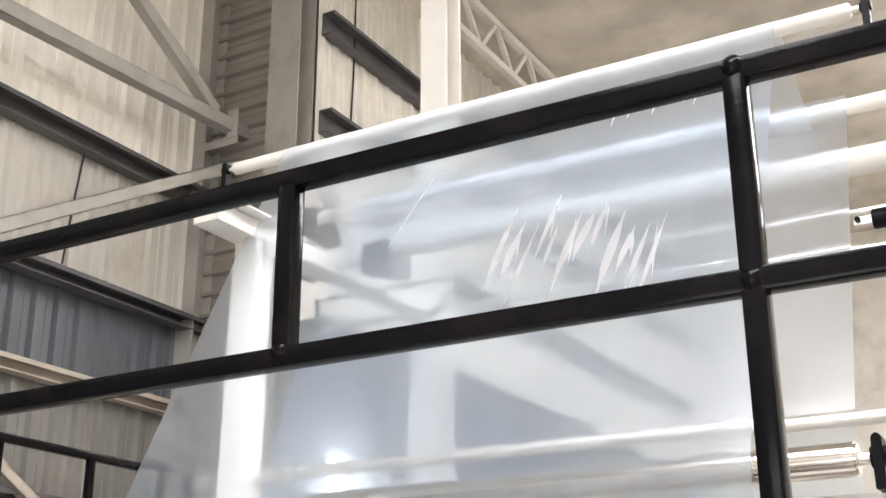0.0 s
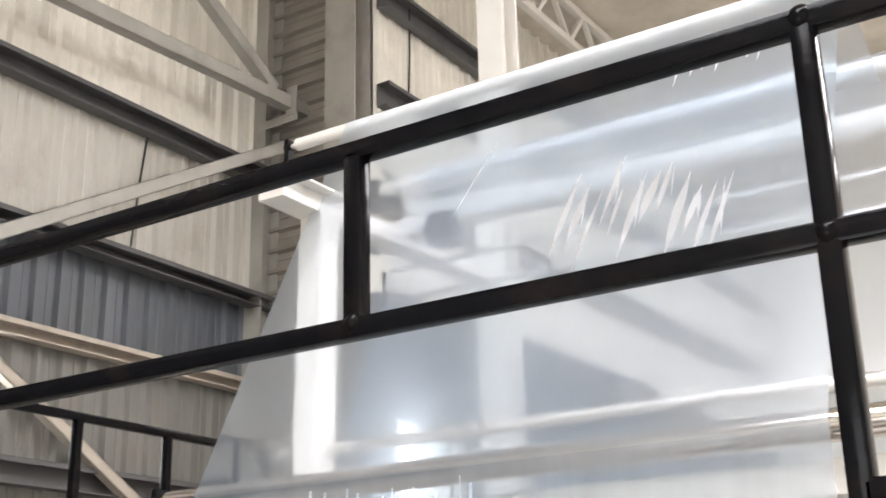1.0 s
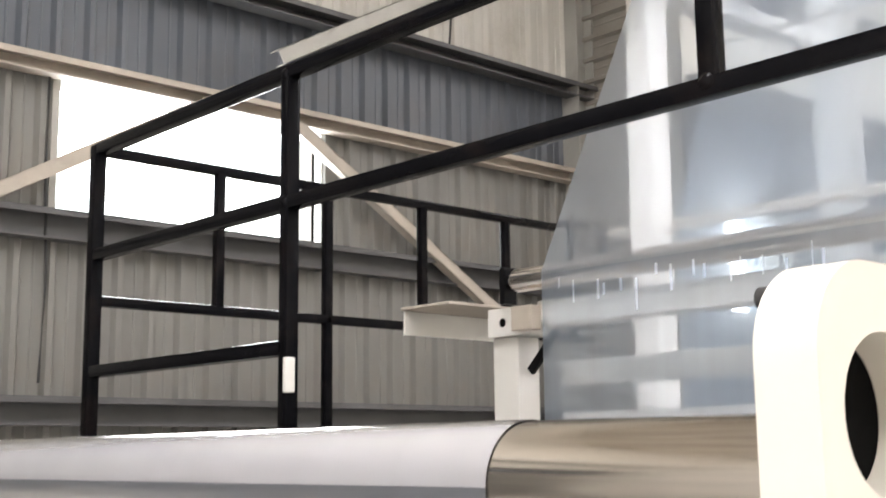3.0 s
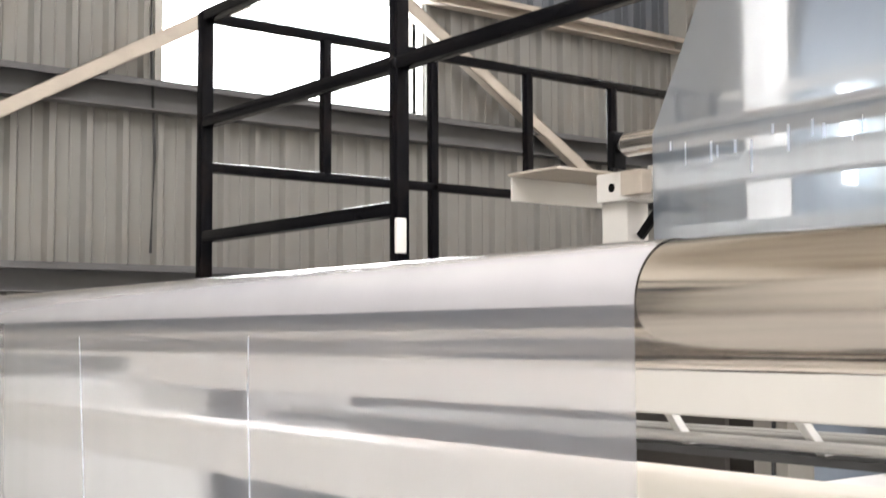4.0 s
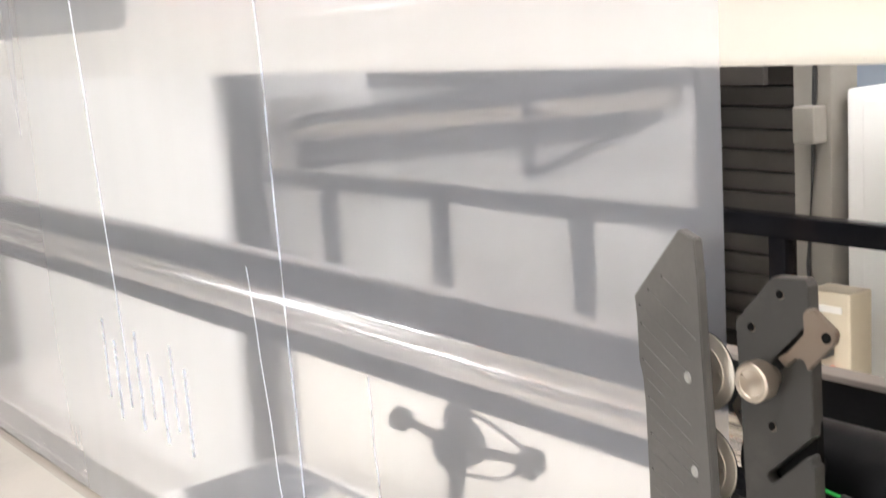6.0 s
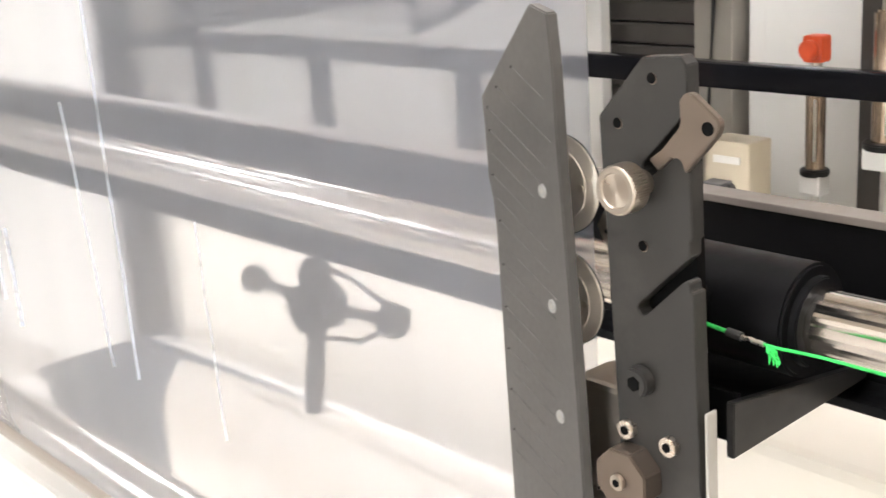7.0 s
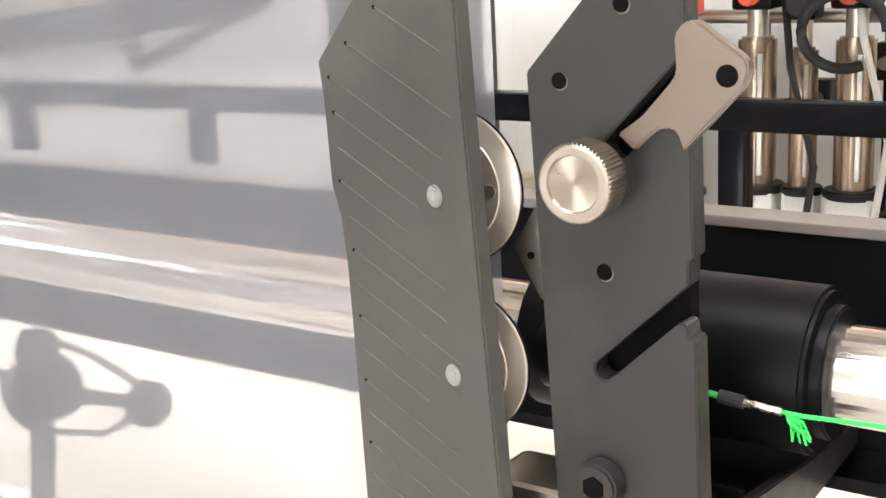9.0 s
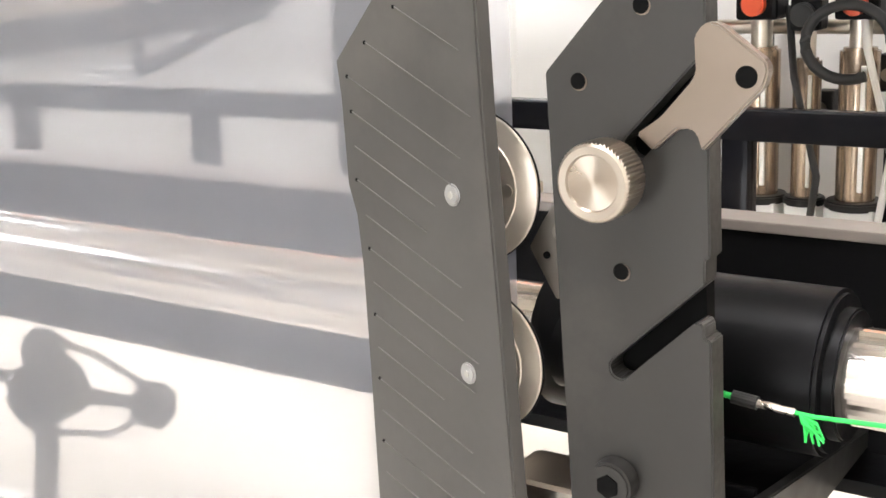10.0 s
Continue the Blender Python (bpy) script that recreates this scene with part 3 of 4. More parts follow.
def roller(name, x0, x1, y, z, r, mat, label, journal=0.4, brackets=True):
    """A machine roller along x: body, journals and black end bearings, its origin on its axis."""
    root = group_empty(name, label, "roller", at=(0, y, z))
    part("roller_body", rod((x0, 0, 0), (x1, 0, 0), r, seg=64, bevel=min(0.006, r * 0.2)), mat, root, smooth=True)
    part("journal", rod((x0 - 0.07, 0, 0), (x0 + 0.002, 0, 0), r * journal, seg=24), ALU, root, smooth=True)
    part("journal", rod((x1 - 0.002, 0, 0), (x1 + 0.07, 0, 0), r * journal, seg=24), ALU, root, smooth=True)
    if brackets:
        for bx in (x0 - 0.065, x1 + 0.04):
            b = group_empty("bearing_bracket", "black bearing bracket holding a roller end", "bearing", "roller bearings", at=(0, y, z))
            bm = prism([(bx, -0.09), (bx + 0.028, -0.09), (bx + 0.028, r * 1.0), (bx + 0.02, r * 1.25), (bx + 0.008, r * 1.25), (bx, r * 1.0)], r * 1.5, bevel=0.003, m=Matrix.Translation((0, -r * 0.75, 0)))
            part("bracket", bm, BLACK_MATT, b)
            part("bearing_cap", rod((bx - 0.008, 0, 0), (bx + 0.036, 0, 0), r * 0.62, seg=24, bevel=0.002), BLACK_MATT, b, smooth=True)
    return root


CHROME_Y, CHROME_Z, CHROME_R = 3.56, 2.335, 0.048
TOP_Y, TOPR_Z, TOPR_R = 4.45, 4.182, 0.031
chrome_roller = roller("chrome_roller", -3.33, ROLL_X1, CHROME_Y, CHROME_Z, CHROME_R, CHROME, "polished chrome guide roller under the clear film")
top_roller = roller("top_roller", -3.48, ROLL_X1, TOP_Y, TOPR_Z, TOPR_R, WHITE_ROLL, "white sleeved roller at the top of the film web")
roller("idler_roller", ROLL_X0, 0.35, 4.30, 2.60, 0.026, ALU, "thin aluminium idler roller behind the film")
back_rolls = [roller("idler_roller", ROLL_X0 + 0.1, 0.6, 5.0, 4.05, 0.036, WHITE_ROLL, "white idler roller behind the film"),
              roller("idler_roller", ROLL_X0 + 0.1, 0.6, 5.0, 3.80, 0.060, WHITE_ROLL, "thick white idler roller behind the film"),
              roller("idler_roller", ROLL_X0 + 0.1, 0.6, 5.1, 3.62, 0.014, ALU, "slim steel rod roller behind the film"),
              roller("idler_roller", ROLL_X0 + 0.1, 0.6, 5.1, 3.46, 0.014, ALU, "slim steel rod roller behind the film")]

piston = group_empty("air_cylinder", "black air cylinder with a steel clevis behind the film", "air cylinder")
part("clevis", box(-0.714, -0.634, 5.06, 5.10, 3.547, 3.583, 0.005), ALU, piston)
part("rod_eye", rod((-0.694, 5.04, 3.567), (-0.694, 5.12, 3.567), 0.012), BLACK_MATT, piston)
part("barrel", rod((-0.639, 5.08, 3.567), (-0.034, 5.08, 3.577), 0.042, bevel=0.004), BLACK_MATT, piston, smooth=True)

UP_X0, UP_X1 = -3.15, -0.80


def web(name, path, x0, x1, mat, label, ripple=0.0, cols=90):
    """A sheet of film that follows a path of (y, z)."""
    own = bmesh.new()
    rows = []
    for j, (y, z) in enumerate(path):
        a, b = path[max(j - 1, 0)], path[min(j + 1, len(path) - 1)]
        d = Vector((b[0] - a[0], b[1] - a[1])).normalized()
        nrm = Vector((-d.y, d.x))
        row = []
        for i in range(cols + 1):
            x = x0 + (x1 - x0) * i / cols
            off = ripple * noise.noise(Vector((x * 7.0, z * 0.8, y * 0.8))) + ripple * 0.5 * noise.noise(Vector((x * 19.0, z * 1.7, 4.0)))
            row.append(own.verts.new((x, y + nrm.x * off, z + nrm.y * off)))
        rows.append(row)
    for ra, rb in zip(rows, rows[1:]):
        for i in range(cols):
            own.faces.new((ra[i], ra[i + 1], rb[i + 1], rb[i]))
    ob = face_front(mesh_object(name, own, mat, smooth=True))
    ob.visible_shadow = False
    return tagged(ob, label, "plastic film") if label else ob


def lerp_path(a, b, n):
    return [(a[0] + (b[0] - a[0]) * k / n, a[1] + (b[1] - a[1]) * k / n) for k in range(n + 1)]


def arc_path(y, z, r, a0, a1, n=10):
    return [(y + r * math.cos(radians(a0 + (a1 - a0) * k / n)), z + r * math.sin(radians(a0 + (a1 - a0) * k / n))) for k in range(n + 1)]


up_top = arc_path(TOP_Y, TOPR_Z, TOPR_R + 0.002, 25, 155)
up_low = arc_path(CHROME_Y, CHROME_Z, CHROME_R + 0.002, 155, 180)
upper_path = [(5.0, 3.86)] + up_top + lerp_path(up_top[-1], up_low[0], 30)[1:-1] + up_low
upper_web = web("film_web", upper_path, UP_X0, UP_X1, FILM_BACK, "clear slightly crinkled plastic film stretched between rollers", ripple=0.0012, cols=120)


low_film = web("doubled_film", lerp_path(up_low[-1], (CHROME_Y - CHROME_R - 0.002, 0.55), 14), UP_X0, UP_X1, FILM_LOW, "", ripple=0.0012, cols=60)
low_film.parent = upper_web
tagged(low_film, "milky doubled film below the chrome roller")


def upper_pleat(x0, z0, x1, z1, w):
    """A slanting crease in the upper web, thin at its ends."""
    own = bmesh.new()
    (ya, za), (yb, zb) = up_top[-1], up_low[0]
    left, right = [], []
    for k in range(9):
        t = k / 8
        x, z = x0 + (x1 - x0) * t, z0 + (z1 - z0) * t
        y = ya + (yb - ya) * (z - za) / (zb - za) - 0.004
        ww = w * math.sin(math.pi * t) ** 1.3 + 0.0002
        left.append(own.verts.new((x - ww, y, z)))
        right.append(own.verts.new((x + ww, y - ww * 0.5, z)))
    for k in range(8):
        own.faces.new((left[k], right[k], right[k + 1], left[k + 1]))
    ob = part("pleat", own, FILM_CREASE, upper_web, "crease in the film with its glint whitened in")
    face_front(ob)
    ob.visible_shadow = False


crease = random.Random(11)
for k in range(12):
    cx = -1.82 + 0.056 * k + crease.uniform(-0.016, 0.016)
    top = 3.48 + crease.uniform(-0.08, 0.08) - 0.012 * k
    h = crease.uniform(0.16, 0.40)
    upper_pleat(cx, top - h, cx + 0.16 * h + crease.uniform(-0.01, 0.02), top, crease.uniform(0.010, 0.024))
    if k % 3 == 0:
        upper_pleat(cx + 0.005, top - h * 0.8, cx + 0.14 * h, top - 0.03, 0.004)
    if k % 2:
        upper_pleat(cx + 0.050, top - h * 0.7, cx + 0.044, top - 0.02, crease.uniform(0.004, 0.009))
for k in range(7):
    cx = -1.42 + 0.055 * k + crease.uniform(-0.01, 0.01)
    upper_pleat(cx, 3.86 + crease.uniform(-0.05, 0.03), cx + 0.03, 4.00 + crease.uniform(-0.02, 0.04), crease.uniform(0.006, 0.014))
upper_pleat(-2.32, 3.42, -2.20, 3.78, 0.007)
# short bright gathers where the web leaves the chrome roller
for k in range(16):
    gx = -3.05 + 0.075 * k + crease.uniform(-0.03, 0.03)
    gh = crease.uniform(0.03, 0.12)
    gz = CHROME_Z - 0.02 - crease.uniform(0.0, 0.05)
    g = part("pleat", box(gx, gx + crease.uniform(0.004, 0.012), CHROME_Y - CHROME_R - 0.0045, CHROME_Y - CHROME_R - 0.0035, gz - gh, gz, 0.0004), FILM_LINE, upper_web)
    g.visible_shadow = False

rear_path = lerp_path((4.96, 4.09), (4.33, 2.62), 20) + lerp_path((4.33, 2.62), (4.33, 0.6), 8)[1:]
web("film_web", rear_path, -3.10, -0.66, FILM_BACK, "second clear film web behind the first one", ripple=0.0012, cols=60)

# white cross beam that carries the chrome roller
cross_beam = group_empty("cross_beam", "white painted box beam below the chrome roller", "beam")
part("beam", box(-3.26, 0.4, 3.60, 3.72, 2.15, 2.25, 0.004), STEEL_WHITE, cross_beam)
part("arm_web", box(-3.84, -3.828, 3.40, 3.93, 2.15, 2.25, 0.003), STEEL_WHITE, cross_beam, "upright leg of the projecting angle")
part("arm_flange", box(-3.84, -3.54, 3.385, 3.96, 2.252, 2.264, 0.003), STEEL_TAN, cross_beam, "flat top leg with a worn edge")
part("end_bracket", box(-3.50, -3.262, 3.56, 3.72, 2.12, 2.235, 0.006), STEEL_WHITE, cross_beam)
part("post", box(-3.50, -3.36, 3.59, 3.71, DECK_Z - 1.9, 2.118, 0.004), STEEL_WHITE, cross_beam)
part("post", box(-0.1, 0.02, 3.59, 3.71, DECK_Z - 1.9, 2.15, 0.004), STEEL_WHITE, cross_beam)
part("foot_plate", box(-3.60, -3.30, 3.50, 3.80, DECK_Z + 0.0, DECK_Z + 0.014, 0.003), STEEL_WHITE, cross_beam)
part("end_block", box(-3.31, -3.20, 3.50, 3.558, 2.13, 2.225, 0.004), STEEL_TAN, cross_beam, "bare tan end block")
part("bolt_hole", rod((-3.415, 3.5595, 2.175), (-3.415, 3.57, 2.175), 0.018), HOLE, cross_beam)
part("knee_brace", bar((-3.35, 3.65, 1.98), (-3.20, 3.65, 2.13), 0.02, 0.035), BLACK_MATT, cross_beam)
second_beam = group_empty("cross_beam", "white painted box beam across the lower web", "beam")
part("beam", box(-3.35, 0.4, 3.85, 3.97, 1.93, 2.03, 0.004), STEEL_WHITE, second_beam)
part("beam", box(-3.35, 0.4, 3.85, 3.93, 1.74, 1.82, 0.004), STEEL_WHITE, second_beam)

side_frame = group_empty("support_frame", "white steel frame of posts and a long beam behind the film", "frame")
part("long_beam", box(-3.248, -3.108, 3.92, 6.25, 3.665, 3.75, 0.004), STEEL_WHITE, side_frame)
part("flange", box(-3.308, -3.048, 3.90, 4.30, 3.752, 3.764, 0.003), STEEL_WHITE, side_frame)
part("post", box(-3.242, -3.113, 4.20, 4.33, FLOOR_Z, 3.665, 0.004), STEEL_WHITE, side_frame)
part("gusset", prism([(0, 0), (0.12, 0), (0, -0.12)], 0.012, m=Matrix.Translation((-3.108, 4.26, 3.66))), STEEL_WHITE, side_frame)
part("motor_box", box(-3.00, -2.85, 4.9, 5.05, 3.66, 3.82, 0.01), STEEL_DARK, side_frame)
right_frame = group_empty("support_frame", "white steel frame of posts and a long beam behind the film", "frame")
part("long_beam", box(0.55, 0.69, 3.92, 6.25, 3.665, 3.75, 0.004), STEEL_WHITE, right_frame)
part("post", box(0.555, 0.685, 4.20, 4.33, FLOOR_Z, 3.665, 0.004), STEEL_WHITE, right_frame)

# roof trusses
truss = group_empty("roof_truss", "white steel roof truss of slim angle members", "truss", kind="structure")
TRUSS_X = -5.0
for tz in (8.02, 8.48):
    part("chord", bar((TRUSS_X, JOG_Y + 0.2, tz), (TRUSS_X, FAR_Y, tz), 0.08, 0.08), STEEL_WHITE, truss)
for k in range(14):
    ya = JOG_Y + 0.3 + k * 0.74
    part("web_member", bar((TRUSS_X, ya, 8.02), (TRUSS_X, ya + 0.37, 8.48), 0.05, 0.05), STEEL_WHITE, truss)
    part("web_member", bar((TRUSS_X, ya + 0.37, 8.48), (TRUSS_X, ya + 0.74, 8.02), 0.05, 0.05), STEEL_WHITE, truss)
part("cross_strut", bar((TRUSS_X, 11.8, 8.25), (7.7, 11.8, 8.25), 0.08, 0.08), STEEL_WHITE, truss)

# ---- front web, main roller and housing ----
MAIN_Y, MAIN_Z, MAIN_R = 0.9945, 1.6285, 0.063
main_roller = roller("main_roller", -3.40, -0.47, MAIN_Y, MAIN_Z, MAIN_R, CHROME, "large polished chrome roller wrapped by clear film", brackets=False)
FILM_Y = MAIN_Y - MAIN_R - 0.0015
FX0, FX1 = -3.15, -0.8175
front_path = lerp_path((FILM_Y, MAIN_Z), (FILM_Y, 0.60), 46)
front_web = web("film_web", front_path, FX0, FX1, FILM, "clear plastic film hanging from the chrome roller past the slitting knives", ripple=0.0006, cols=140)

wrap = web("wrapped_film", arc_path(MAIN_Y, MAIN_Z, MAIN_R + 0.0015, 20, 180, 32), FX0, FX1, FILM_WRAP, "", ripple=0.0004, cols=60)
wrap.parent = front_web


def fold_line(x0, z0, x1, z1, w, parent):
    """A narrow pleat along the web."""
    n = 24
    pts = []
    for k in range(n + 1):
        t = k / n
        pts.append((x0 + (x1 - x0) * t + 0.004 * noise.noise(Vector((t * 5, x0 * 9, 0))), FILM_Y - 0.0006, z0 + (z1 - z0) * t))
    ob = part("pleat", tube_path(pts, w * 0.5, seg=8), FILM_LINE, parent, "fine white pleat in the film", smooth=True)
    ob.visible_shadow = False


fold_line(-1.553, 1.60, -1.538, 0.80, 0.0026, front_web)
fold_line(-2.185, 1.60, -2.10, 0.85, 0.0024, front_web)
fold_line(-1.64, 1.12, -1.60, 0.80, 0.0020, front_web)
fold_line(-1.36, 1.02, -1.35, 0.78, 0.0016, front_web)
for k in range(8):
    fx = -2.20 + 0.046 * k
    fold_line(fx, 0.96 - 0.03 * (k % 3), fx + 0.004, 0.82 - 0.03 * (k % 2), 0.0036 + 0.002 * (k % 2), front_web)
low_roller = roller("low_roller", -3.40, -0.95, FILM_Y + 0.045, 0.588, 0.044, CHROME, "chrome roller that turns the film web below", brackets=False)


def rounded_outline(x0, x1, z0, z1, r, n=6):
    pts = []
    for cx, cz, a in ((x1 - r, z1 - r, 0), (x0 + r, z1 - r, 90), (x0 + r, z0 + r, 180), (x1 - r, z0 + r, 270)):
        pts += [(cx + r * math.cos(radians(a + 90 * k / n)), cz + r * math.sin(radians(a + 90 * k / n))) for k in range(n + 1)]
    return pts


def holed_plate(outline, hole_at, hole_r, depth, bevel=0.0):
    """A plate in x-z with a round hole, extruded along y."""
    own = bmesh.new()
    outer = [own.verts.new((x, 0, z)) for x, z in outline]
    n = len(outer)
    inner = []
    for v in outer:
        d = Vector((v.co.x - hole_at[0], 0, v.co.z - hole_at[1])).normalized()
        inner.append(own.verts.new((hole_at[0] + d.x * hole_r, 0, hole_at[1] + d.z * hole_r)))
    for i in range(n):
        own.faces.new((outer[i], outer[(i + 1) % n], inner[(i + 1) % n], inner[i]))
    made = bmesh.ops.extrude_face_region(own, geom=own.faces[:])
    bmesh.ops.translate(own, vec=(0, depth, 0), verts=[v for v in made["geom"] if isinstance(v, bmesh.types.BMVert)])
    return own


housing = group_empty("bearing_housing", "ivory rounded bearing housing with a dark bore", "bearing housing")
outline = []
for x, z in rounded_outline(0.772, 1.16, 1.12, 1.780, 0.062, 12):
    outline.append((x, z))
fine_outline = []
for (xa, za), (xb, zb) in zip(outline, outline[1:] + outline[:1]):
    steps = max(1, int(math.hypot(xb - xa, zb - za) / 0.02))
    fine_outline += [(xa + (xb - xa) * k / steps, za + (zb - za) * k / steps) for k in range(steps)]
bm = holed_plate(fine_outline, (0.852, 1.682), 0.053, 0.045)
bm.transform(Matrix(((0, 1, 0, -0.412), (1, 0, 0, 0), (0, 0, 1, 0), (0, 0, 0, 1))))
part("housing_body", bm, IVORY, housing, smooth=True)
# black disc stands for the shade deep in the bore
part("bore_shade", rod((-0.411, 0.852, 1.682), (-0.402, 0.852, 1.682), 0.0525, seg=40), HOLE, housing)
part("lock_knob", rod((-0.421, 0.797, 1.757), (-0.411, 0.797, 1.757), 0.008, bevel=0.001), RUBBER, housing)
part("shaft_end", rod((-0.47, MAIN_Y, MAIN_Z), (-0.435, MAIN_Y, MAIN_Z), 0.03), BRUSHED, housing, smooth=True)

main_beam = mesh_object("front_beam", box(-3.6, 0.8, 1.073, 1.17, 1.367, 1.452, 0.016, seg=4), IVORY, smooth=True)
tagged(main_beam, "ivory painted box beam with rounded edges below the roller", "beam")

# ---- lower rail, bed and background under the platform ----
lower_rail = group_empty("lower_rail", "black gloss tube rail with posts below the platform", "guard rail")
tube_bar("top_rail", (-4.05, RAIL_Y, 0.948), (1.4, RAIL_Y, 0.948), lower_rail, 0.05)
for k in range(9):
    lx = -4.075 + 0.565 * k
    tube_bar("post", (lx, RAIL_Y, FLOOR_Z), (lx, RAIL_Y, 0.93), lower_rail, 0.046)

side_cabinet = group_empty("side_cabinet", "cream machine side cabinet under the platform", "cabinet")
part("body", box(-6.3, -4.14, 2.25, 3.1, FLOOR_Z, 1.40, 0.01), WHITE_PANEL, side_cabinet)
part("edge_trim", box(-4.13, -3.99, 2.30, 2.36, FLOOR_Z, 1.40, 0.006), BLACK_MATT, side_cabinet)

screen_wall = mesh_object("partition_panel", box(-5.0, -2.55, 2.90, 2.94, FLOOR_Z, 1.38, 0.004), WHITE_PANEL)
tagged(screen_wall, "white partition panel standing behind the lower rail", "panel")
control_cabinet = group_empty("control_cabinet", "white electrical cabinet behind the lower rail", "cabinet")
part("body", box(-2.14, 0.6, 3.0, 3.5, FLOOR_Z, 1.18, 0.012), WHITE_PANEL, control_cabinet)
part("door", box(-1.05, 0.55, 2.985, 2.998, FLOOR_Z + 0.08, 1.15, 0.004), WHITE_PANEL, control_cabinet)
part("door", box(-2.08, -1.07, 2.985, 2.998, FLOOR_Z + 0.08, 1.15, 0.004), WHITE_PANEL, control_cabinet)
# dark sheets added where the space below the deck is only in shade
under_deck = mesh_object("under_deck_shade", box(-4.05, -2.30, 2.86, 2.88, 1.20, 1.62, 0.002, box(-2.3, 1.4, 3.56, 3.58, 1.19, 1.62, 0.002)), STEEL_BROWN)
tagged(under_deck, "dark brown sheet standing in for the shade under the platform", "panel")
shutter = group_empty("slatted_screen", "dark brown slatted metal screen behind the lower rail", "screen")
for k in range(27):
    part("slat", box(-2.75, -2.285, 3.02 + 0.004 * (k % 2), 3.05, FLOOR_Z + 0.062 * k, FLOOR_Z + 0.062 * k + 0.058, 0.008), STEEL_BROWN, shutter)
part("backing", box(-2.75, -2.285, 3.048, 3.07, FLOOR_Z, 1.38), STEEL_BROWN, shutter)
deck_post = group_empty("deck_post", "grey-brown steel post with a thin cable under the platform", "post")
part("post", box(-2.28, -2.16, 2.96, 3.08, FLOOR_Z, 1.40, 0.004), CLAD_GREY, deck_post)
part("cable", tube_path([(-2.20, 2.952, 1.38), (-2.21, 2.950, 1.0), (-2.23, 2.950, 0.7), (-2.20, 2.952, 0.3), (-2.21, 2.95, FLOOR_Z)], 0.006), RUBBER, deck_post)
part("switch_box", box(-2.24, -2.17, 2.90, 2.958, 1.04, 1.14, 0.006), CLAD_GREY, deck_post, "small grey switch box")

stringer = mesh_object("stair_stringer", bar((-4.5, 2.62, 0.98), (-2.5, 2.62, 1.19), 0.05, 0.20), STEEL_DARK)
tagged(stringer, "dark steel stair stringer sloping under the platform", "stringer")
stringer2 = mesh_object("stair_stringer", bar((-4.1, 2.56, 1.06), (-2.3, 2.56, 1.20), 0.04, 0.05), STEEL_TAN)
tagged(stringer2, "tan steel flat fixed to the stair stringer", "stringer")
tri = mesh_object("angle_bracket", bar((-2.78, 2.5, 0.98), (-2.30, 2.5, 1.16), 0.02, 0.03, bar((-2.78, 2.5, 0.98), (-2.78, 2.5, 1.2), 0.02, 0.03)), STEEL_DARK)
tagged(tri, "dark steel angle bracket under the stringer", "bracket")

hand_wheel = group_empty("hand_wheel", "dark three-lobed hand wheel on a slim stand", "hand wheel")
WHEEL = Vector((-1.555, 1.22, 0.812))
part("hub", rod(WHEEL + Vector((0, -0.03, 0)), WHEEL + Vector((0, 0.03, 0)), 0.034, bevel=0.006), BLACK_MATT, hand_wheel, smooth=True)
for hx, hz, hr in ((-0.145, 0.010, 0.019), (0.155, 0.013, 0.022), (0.0, 0.045, 0.022)):
    tip = WHEEL + Vector((hx, 0, hz))
    part("spoke", rod(WHEEL, tip, 0.010, r2=0.006), BLACK_MATT, hand_wheel, smooth=True)
    part("lobe", rod(tip + Vector((-0.012, 0, 0)), tip + Vector((0.014, 0, 0)), hr, bevel=0.004), BLACK_MATT, hand_wheel, smooth=True)
part("stand", rod((-1.585, 1.22, 0.655), WHEEL, 0.013), BLACK_MATT, hand_wheel, smooth=True)
part("cable", tube_path([WHEEL + Vector((0.150, 0, 0.030)), WHEEL + Vector((0.08, 0, 0.052)), WHEEL + Vector((0.0, 0, 0.060))], 0.0035), RUBBER, hand_wheel)
part("cable", tube_path([WHEEL + Vector((0.140, 0, 0.0)), WHEEL + Vector((0.09, 0, -0.03)), WHEEL + Vector((0.01, 0, -0.042))], 0.0035), RUBBER, hand_wheel)

bed = group_empty("machine_bed", "cream sheet-metal machine bed below the knife bar", "machine bed")
part("cover", box(-3.5, 0.5, 1.25, 2.05, FLOOR_Z, 0.10, 0.015), WHITE_PANEL, bed)
part("front_cover", prism([(1.16, FLOOR_Z), (1.16, 0.60), (1.20, 0.66), (1.75, 0.30), (1.75, FLOOR_Z)], 0.86, bevel=0.01, m=Matrix(((0, 1, 0, -1.92), (1, 0, 0, 0), (0, 0, 1, 0), (0, 0, 0, 1)))), IVORY, bed)
part("apron", box(-3.6, -1.90, 2.185, 2.215, FLOOR_Z, 0.63, 0.006), IVORY, bed, "upright cream apron panel")
part("end_cover", box(-1.04, 0.5, 1.13, 2.0, FLOOR_Z, 0.87, 0.012), IVORY, bed)

crate = group_empty("storage_crate", "dark blue-grey crate standing on the machine bed", "crate")
part("body", box(-2.75, -2.02, 1.34, 1.60, 0.101, 0.36, 0.012), CRATE_BLUE, crate)
part("rim", box(-2.76, -2.01, 1.33, 1.61, 0.362, 0.392, 0.006), CRATE_BLUE, crate)

